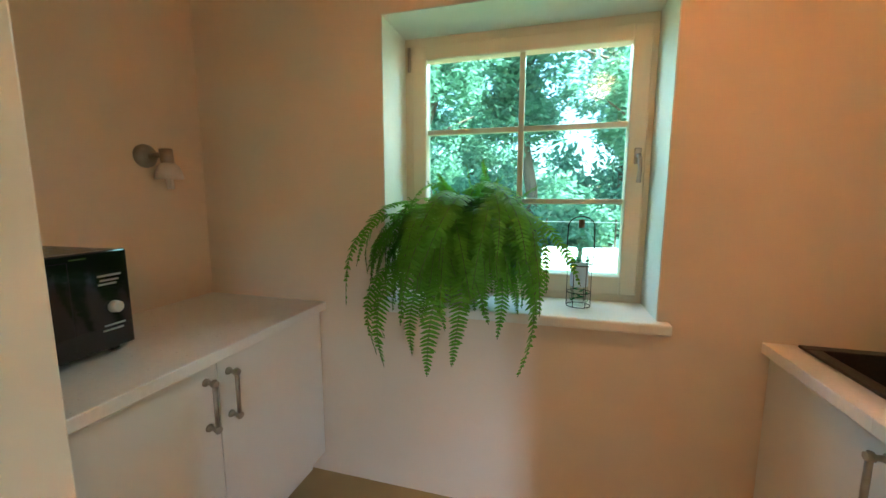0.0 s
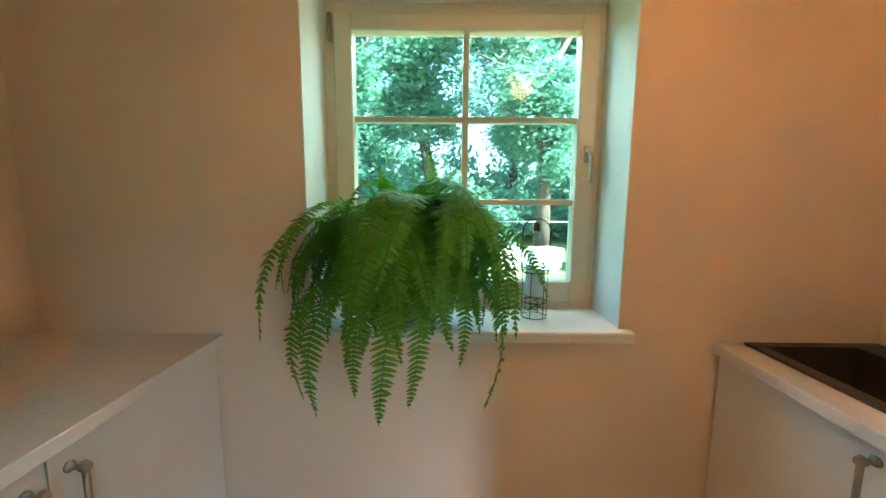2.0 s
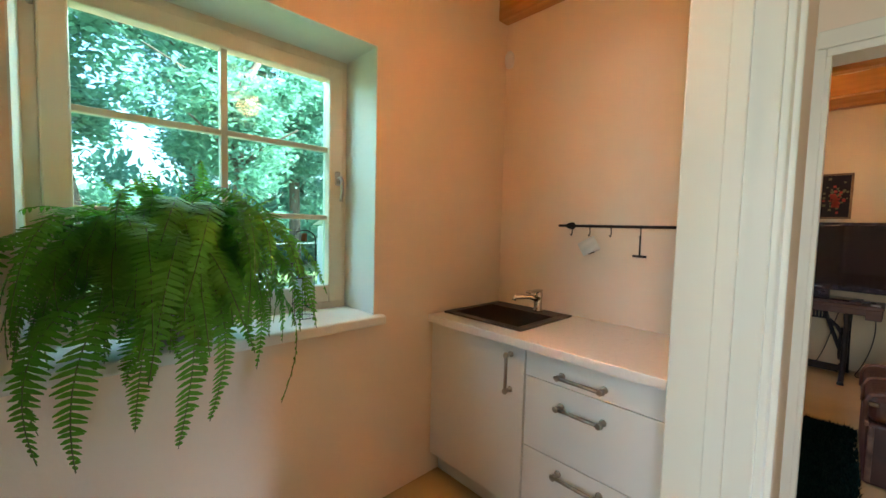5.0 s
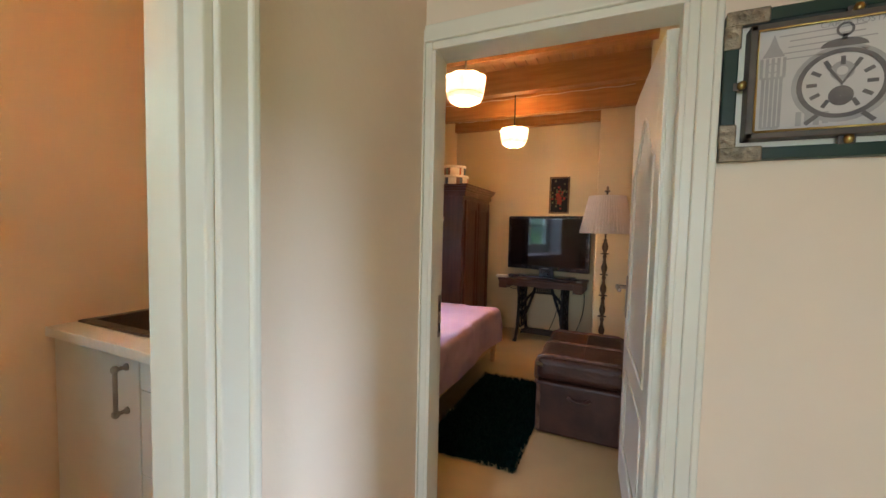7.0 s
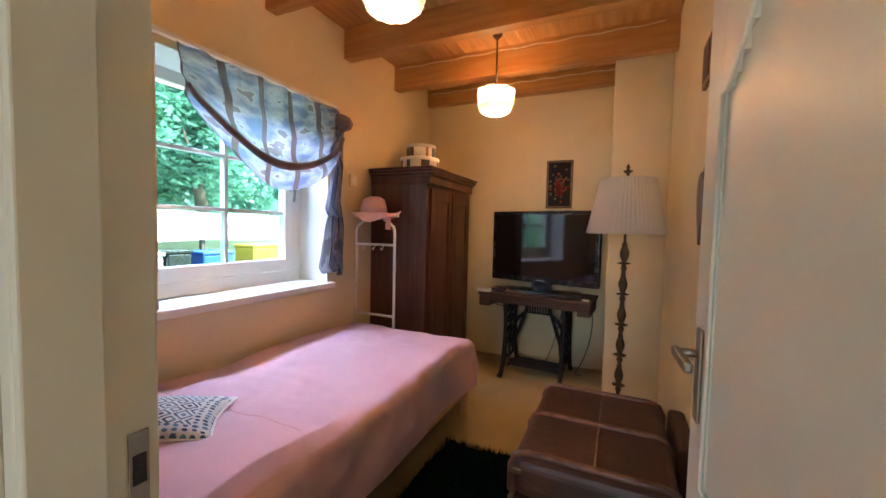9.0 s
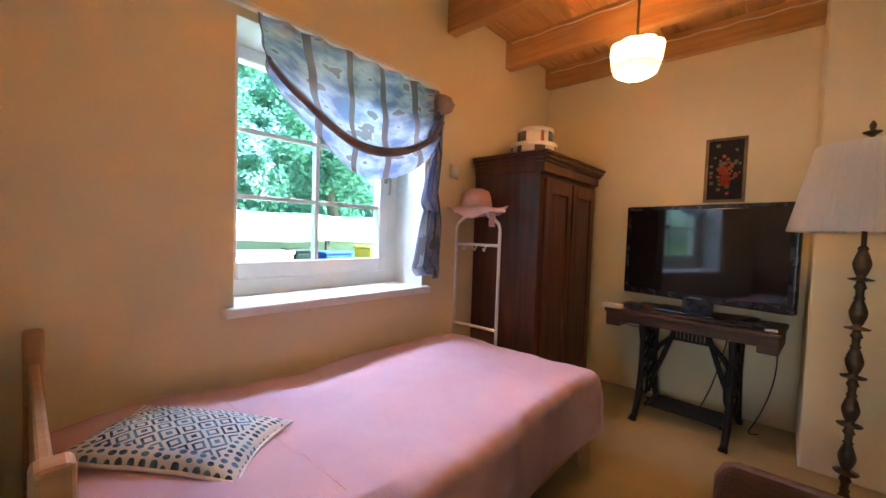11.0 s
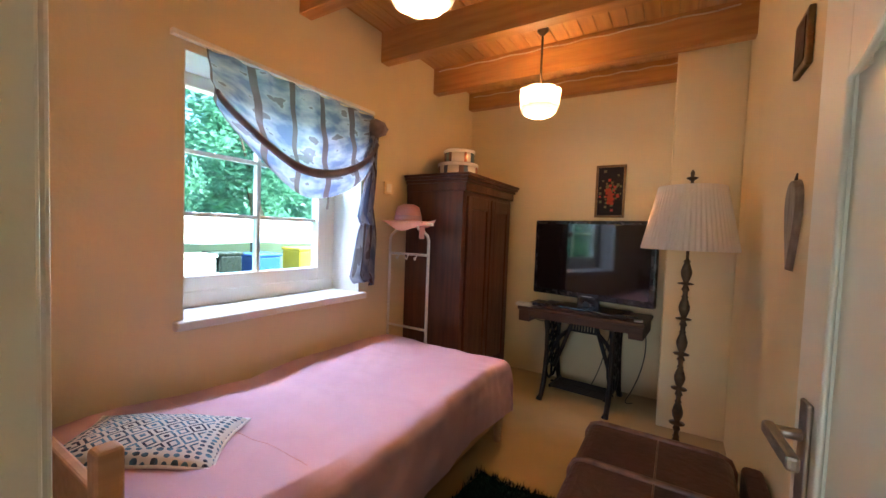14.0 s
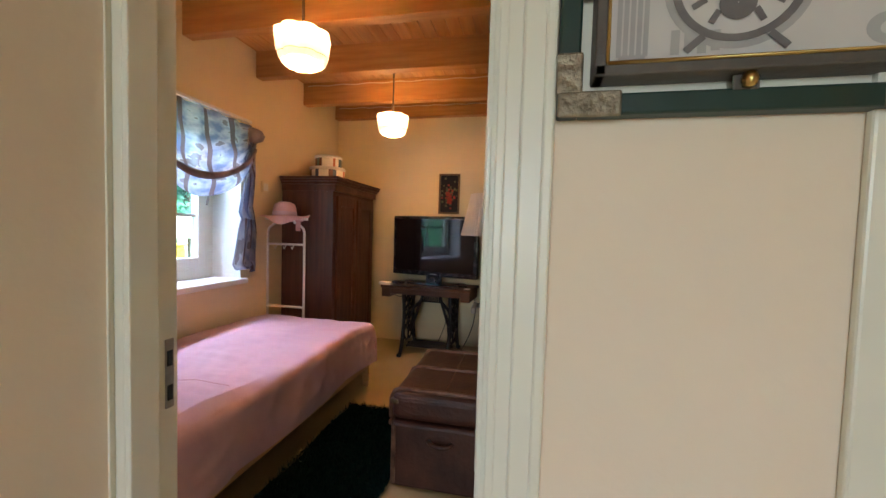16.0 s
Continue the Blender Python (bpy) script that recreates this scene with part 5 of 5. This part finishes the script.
l_.new(mx_.outputs["Result"], tr_.inputs["Color"])
m1.inputs[0].default_value, m2.inputs[0].default_value = 0.62, 0.10
l_.new(pb.outputs[0], m1.inputs[1])
l_.new(tr_.outputs[0], m1.inputs[2])
l_.new(m1.outputs[0], m2.inputs[1])
l_.new(tp_.outputs[0], m2.inputs[2])
l_.new(m2.outputs[0], n_["Material Output"].inputs["Surface"])

cur = thing("curtain", pose(0, 0, 0), "sheer grey-blue patterned swag curtain with brown stripes", "curtain")
rail_ = part("curtain_rail", bx(2.34, 3.66, 1.622, 1.655, 2.205, 2.232, 0.004), M_enamel, cur, "white curtain track")
for k in range(9):
    x = 2.50 + k * 0.142
    bm = bmesh.new()
    tube(bm, [(x, 1.632, 2.21), (x, 1.628, 2.19), (x + 0.006, 1.625, 2.175)], 0.004, 5)
    part("glider", bm, M_enamel, rail_)


def swag(u, v):
    """Hangs from the track and sweeps down to the right, with gathers that follow the drape."""
    x = 2.47 + 1.16 * u
    low = 0.27 + 0.37 * max(0.0, math.sin(math.pi * u)) ** 0.8
    gather = 0.016 * math.sin(u * 44 + v * 2) * (1 - v) ** 2 + 0.018 * math.sin(v * 17 - u * 5) * v
    return (x + 0.03 * v * math.sin(u * 9) + 0.05 * v * (1 - u), 1.60 - 0.07 * math.sin(math.pi * u) * v + gather, 2.19 - low * v - 0.012 * u)


part("swag", surface(bmesh.new(), swag, 96, 36), M_cloth, cur)


def fold(u, v):
    """A dark rolled fold that follows the drape."""
    a = 2 * math.pi * v
    p = swag(u, 0.80)
    z0 = p[2] + 0.02
    return (p[0] + 0.006 * math.cos(a * 2), 1.575 - 0.05 * math.sin(math.pi * u) + 0.014 * math.cos(a), z0 + 0.026 * math.sin(a) * (0.6 + 0.4 * math.sin(math.pi * u)))


M_fold = material("brown_cloth_band", (0.13, 0.095, 0.10), 0.8, (0.24, 0.20, 0.22), 8, 0.2, 20)
part("rolled_band", surface(bmesh.new(), fold, 60, 10), M_fold, cur)


def tail(u, v):
    """A jabot: its inner edge steps in and out in three tiers of folds."""
    tier = (v * 3.2) % 1.0
    w = 0.05 + 0.085 * (tier / 0.7 if tier < 0.7 else (1 - tier) / 0.3) * (0.5 + 0.5 * v)
    return (3.665 - 0.02 * v - (1 - u) * w * 1.5, 1.60 + 0.04 * math.sin(u * 17 + v * 9) * (0.45 + 0.55 * v), 2.17 - 1.22 * v + 0.14 * (1 - u) * v * math.sin(v * 20))


part("tail", surface(bmesh.new(), tail, 40, 90), M_cloth, cur)
bm = bmesh.new()
lathe(bm, [(0.02, -0.05), (0.075, -0.02), (0.085, 0.02), (0.06, 0.06), (0.02, 0.075)], 26, lambda a, z: 1 + 0.16 * math.sin(a * 7 + z * 40), at=(3.64, 1.60, 2.09))
part("gathered_knot", bm, M_fold, cur)
bm = bmesh.new()
tube(bm, [(3.70, NY, 2.12), (3.705, 1.60, 2.12), (3.72, 1.58, 2.135)], 0.005, 6)
part("tie_hook", bm, M_iron, cur)

for nm, x, z in (("wall_socket", 3.86, 1.70),):
    ws = thing(nm, pose(x, NY, z), "cream plastic wall box beside the window", "wall box")
    part("plate", bx(-0.045, 0.045, -0.02, -0.001, -0.05, 0.05, 0.006), M_wall_bed, ws)
    part("cover", bx(-0.03, 0.03, -0.026, -0.02, -0.034, 0.034, 0.003), M_trim, ws)

sp_ = thing("small_picture", pose(3.27, SY, 2.05), "small dark framed plaque hanging on the bedroom wall", "picture")
part("frame", bx(-0.085, 0.085, 0.001, 0.02, -0.095, 0.095, 0.006), M_goldframe, sp_)
part("image", bx(-0.062, 0.062, 0.02, 0.023, -0.072, 0.072, 0.001), M_leather, sp_)
M_driftwood = material("weathered_grey_wood", (0.30, 0.27, 0.24), 0.8, (0.18, 0.15, 0.13), 12, 0.4, 30, stretch=(4, 4, 0.6))
orn = thing("wall_ornament", pose(3.24, SY, 1.43), "weathered grey drop-shaped wooden ornament on the wall", "ornament")
bm = bmesh.new()
outline = []
for k in range(28):
    a = 2 * math.pi * k / 28
    outline.append((0.085 * math.sin(a) * (0.55 + 0.45 * math.cos(a)) * 1.25, 0.15 * math.cos(a) + 0.005))
front = [bm.verts.new((x, 0.022, z)) for x, z in outline]
back = [bm.verts.new((x * 1.08, 0.001, z * 1.04)) for x, z in outline]
bm.faces.new(front)
bm.faces.new(back[::-1])
for k in range(28):
    bm.faces.new((back[k], back[(k + 1) % 28], front[(k + 1) % 28], front[k]))
part("body", bm, M_driftwood, orn)
bm = bmesh.new()
tube(bm, [(-0.02, 0.012, 0.14), (0, 0.008, 0.18), (0.02, 0.012, 0.14)], 0.003, 5)
part("hanging_cord", bm, M_cable, orn)

cw = thing("ceiling_cable", Matrix.Identity(4), "thin pale cable clipped along the ceiling beam", "cable")
bm = bmesh.new()
tube(bm, [(5.155, 1.6 - k * 0.062, 2.80 + 0.006 * math.sin(k * 1.7)) for k in range(31)], 0.005, 6)
tube(bm, [(4.468, 1.6 - k * 0.062, 2.815 + 0.005 * math.sin(k * 1.3)) for k in range(36)], 0.005, 6)
part("cord", bm, M_white_cable, cw)


# ---- hall: framed clock picture ----
M_gframe = material("dark_green_wood", (0.008, 0.030, 0.022), 0.4, (0.014, 0.042, 0.03), 6, 0.1, 40)
M_inner = material("grey_brown_wood", (0.07, 0.06, 0.05), 0.5, (0.12, 0.10, 0.08), 14, 0.2, 50)
M_print = material("aged_print_paper", (0.62, 0.59, 0.56), 0.7, (0.54, 0.51, 0.48), 5)
M_ink = material("grey_ink", (0.13, 0.12, 0.12), 0.8, (0.2, 0.18, 0.17), 20)
M_ink2 = material("pale_grey_ink", (0.36, 0.34, 0.33), 0.8, (0.42, 0.4, 0.38), 20)
M_ornament = material("antique_silver_corner", (0.40, 0.34, 0.24), 0.45, (0.16, 0.13, 0.09), 30, 0.8, 60, metal=0.6)
CW, CH = 0.54, 0.405
ck = thing("clock_picture", Matrix.Identity(4), "framed clock print with a dark green outer frame and brass knobs", "picture")
# local x runs along the wall, local -y points into the hall after the turn
ck.matrix_basis = Matrix(((0, 1, 0, DW0), (-1, 0, 0, -0.712), (0, 0, 1, 1.545), (0, 0, 0, 1)))
F = 0.034
bm = bmesh.new()
for a, b, c, e in ((0, F, 0, CH), (CW - F, CW, 0, CH), (F, CW - F, 0, F), (F, CW - F, CH - F, CH)):
    box(bm, a, b, -0.034, -0.002, c, e, 0.004)
part("outer_frame", bm, M_gframe, ck)
part("backing", bx(F - 0.004, CW - F + 0.004, -0.008, -0.002, F - 0.004, CH - F + 0.004), M_trim, ck, "white backing board")
for k, (x, zz, sx, sz) in enumerate(((0, 0, 1, 1), (CW, 0, -1, 1), (0, CH, 1, -1), (CW, CH, -1, -1))):
    bm = bmesh.new()
    for a, b, c, e in ((0, 0.098, -0.003, F + 0.004), (-0.003, F + 0.004, F, 0.10)):
        xs, zs = sorted((x + sx * a, x + sx * b)), sorted((zz + sz * c, zz + sz * e))
        box(bm, xs[0], xs[1], -0.039, -0.030, zs[0], zs[1], 0.004)
    part("corner_ornament", bm, M_ornament, ck, "embossed antique metal corner")
I0, I1, J1 = 0.052, CW - 0.052, CH - 0.052
bm = bmesh.new()
for a, b, c, e in ((I0, I0 + 0.018, I0, J1), (I1 - 0.018, I1, I0, J1), (I0, I1, I0, I0 + 0.018), (I0, I1, J1 - 0.018, J1)):
    box(bm, a, b, -0.058, -0.008, c, e, 0.003)
part("inner_frame", bm, M_inner, ck)
bm = bmesh.new()
q = I0 + 0.018
tube(bm, [(q, -0.059, q), (I1 - 0.018, -0.059, q), (I1 - 0.018, -0.059, J1 - 0.018), (q, -0.059, J1 - 0.018), (q, -0.059, q)], 0.003, 6)
part("gilt_bead", bm, M_gold, ck)
part("print", bx(I0 + 0.01, I1 - 0.01, -0.050, -0.03, I0 + 0.01, J1 - 0.01), M_print, ck, "aged paper print")
for x, zz in ((CW / 2, 0.042), (CW / 2, CH - 0.042), (0.042, CH / 2), (CW - 0.042, CH / 2)):
    part("knob", lathe(bmesh.new(), [(0.002, -0.012), (0.008, -0.009), (0.011, 0), (0.008, 0.009), (0.002, 0.012)], 14, at=(x, -0.044, zz)), M_gold, ck, "brass knob")
    part("knob_block", bx(x - 0.018, x + 0.018, -0.036, -0.03, zz - 0.012, zz + 0.012, 0.003), M_inner, ck)


def disc_ring(bm, cx, cz, r0, r1, y, seg=40, sq=1.0):
    a = [[bm.verts.new((cx + math.cos(k * 2 * math.pi / seg) * r, y, cz + math.sin(k * 2 * math.pi / seg) * r * sq)) for k in range(seg)] for r in (r0, r1)]
    for k in range(seg):
        bm.faces.new((a[0][k], a[0][(k + 1) % seg], a[1][(k + 1) % seg], a[1][k]))


def quad(bm, c, d, l, w, y):
    c, d = Vector((c[0], 0, c[1])), Vector((d[0], 0, d[1])).normalized()
    n = Vector((-d.z, 0, d.x))
    bm.faces.new([bm.verts.new((p.x, y, p.z)) for p in (c - d * l - n * w, c + d * l - n * w, c + d * l + n * w, c - d * l + n * w)])


ccx, ccz, Y = 0.245, 0.18, -0.0515
bm = bmesh.new()
disc_ring(bm, ccx, ccz, 0.088, 0.101, Y, sq=0.97)
disc_ring(bm, ccx, ccz, 0.001, 0.028, Y - 0.0004, 24)
for v in bm.verts[-48:]:
    v.co.z -= 0.035
for k in range(12):
    a = k * math.pi / 6
    if k == 6:
        continue
    quad(bm, (ccx + math.sin(a) * 0.066, ccz + math.cos(a) * 0.064), (math.sin(a), math.cos(a)), 0.012, 0.0052, Y)
quad(bm, (ccx - 0.016, ccz + 0.024), (-0.55, 0.8), 0.028, 0.0035, Y - 0.0008)
quad(bm, (ccx + 0.018, ccz + 0.028), (0.5, 0.85), 0.038, 0.0028, Y - 0.0008)
disc_ring(bm, ccx, ccz + 0.150, 0.014, 0.020, Y, 24)
quad(bm, (ccx, ccz + 0.130), (0, 1), 0.008, 0.006, Y)
vs = [bm.verts.new((ccx + math.cos(k * math.pi / 12) * 0.052, Y, ccz + 0.103 + math.sin(k * math.pi / 12) * 0.024)) for k in range(13)]
bm.faces.new(vs)
for s in (-1, 1):
    quad(bm, (ccx + s * 0.062, ccz - 0.098), (s, -0.9), 0.018, 0.006, Y - 0.0008)
for v in bm.verts:
    v.co.x, v.co.z = ccx + (v.co.x - ccx) * 0.88, ccz + (v.co.z - ccz) * 0.88
part("clock_drawing", bm, M_ink, ck, "printed alarm clock face with Roman numerals")
bm = bmesh.new()
disc_ring(bm, ccx, ccz, 0.089, 0.099, Y, sq=0.97)
disc_ring(bm, ccx, ccz + 0.031, 0.011, 0.024, Y - 0.0004, 24)
disc_ring(bm, 0.43, 0.10, 0.012, 0.028, Y, 24, 0.8)
disc_ring(bm, 0.425, 0.16, 0.014, 0.022, Y, 24)
for k in range(5):
    quad(bm, (0.20 + 0.01 * (k % 3), 0.318 - k * 0.015), (1, 0.03), 0.085 - 0.012 * (k % 2), 0.0016, Y)
for k in range(4):
    quad(bm, (0.165 + k * 0.018, 0.098), (0, 1), 0.018 - 0.003 * (k % 2), 0.006, Y - 0.0003)
for s, u_, w_ in ((-1, 0.03, 0.016), (1, 0.03, 0.018)):
    quad(bm, (0.425 + s * 0.022, 0.275), (s, 0.5), 0.020, 0.012, Y)
    quad(bm, (0.423 + s * 0.016, 0.250), (s, -0.6), 0.012, 0.008, Y - 0.0004)
part("faint_drawing", bm, M_ink2, ck, "faint grey printed lines, butterfly and stamps").matrix_basis = pose(0, 0.0008, 0)
bm = bmesh.new()
tx = 0.105
for z0, z1, w in ((0.08, 0.21, 0.019), (0.21, 0.262, 0.024)):
    for k in range(5):
        quad(bm, (tx - w + 2 * w * k / 4, (z0 + z1) / 2), (0, 1), (z1 - z0) / 2, 0.0035, Y)
    quad(bm, (tx, z0), (1, 0), w, 0.003, Y - 0.0004)
disc_ring(bm, tx, 0.236, 0.011, 0.014, Y - 0.0006, 20)
bm.faces.new([bm.verts.new(p) for p in ((tx - 0.024, Y, 0.264), (tx + 0.024, Y, 0.264), (tx + 0.010, Y, 0.292), (tx, Y, 0.322), (tx - 0.010, Y, 0.292))])
part("tower_drawing", bm, M_ink2, ck, "printed clock tower")
part("red_flower", lathe(bmesh.new(), [(0.001, 0), (0.014, 0.0), (0.001, 0.001)], 10), M_red, ck).matrix_basis = pose(0.452, Y, 0.215, 90, 0, 0)
cv = bpy.data.curves.new("print_words", "FONT")
cv.body, cv.size, cv.align_x = "CARTE POSTALE", 0.020, "CENTER"
tmp = new("print_words", cv)
me = bpy.data.meshes.new_from_object(tmp)
bpy.data.objects.remove(tmp)
me.materials.append(M_ink2)
pw = new("print_words", me)
pw.parent = ck
pw.matrix_basis = pose(CW / 2, Y, 0.322, 90, 0, 0)
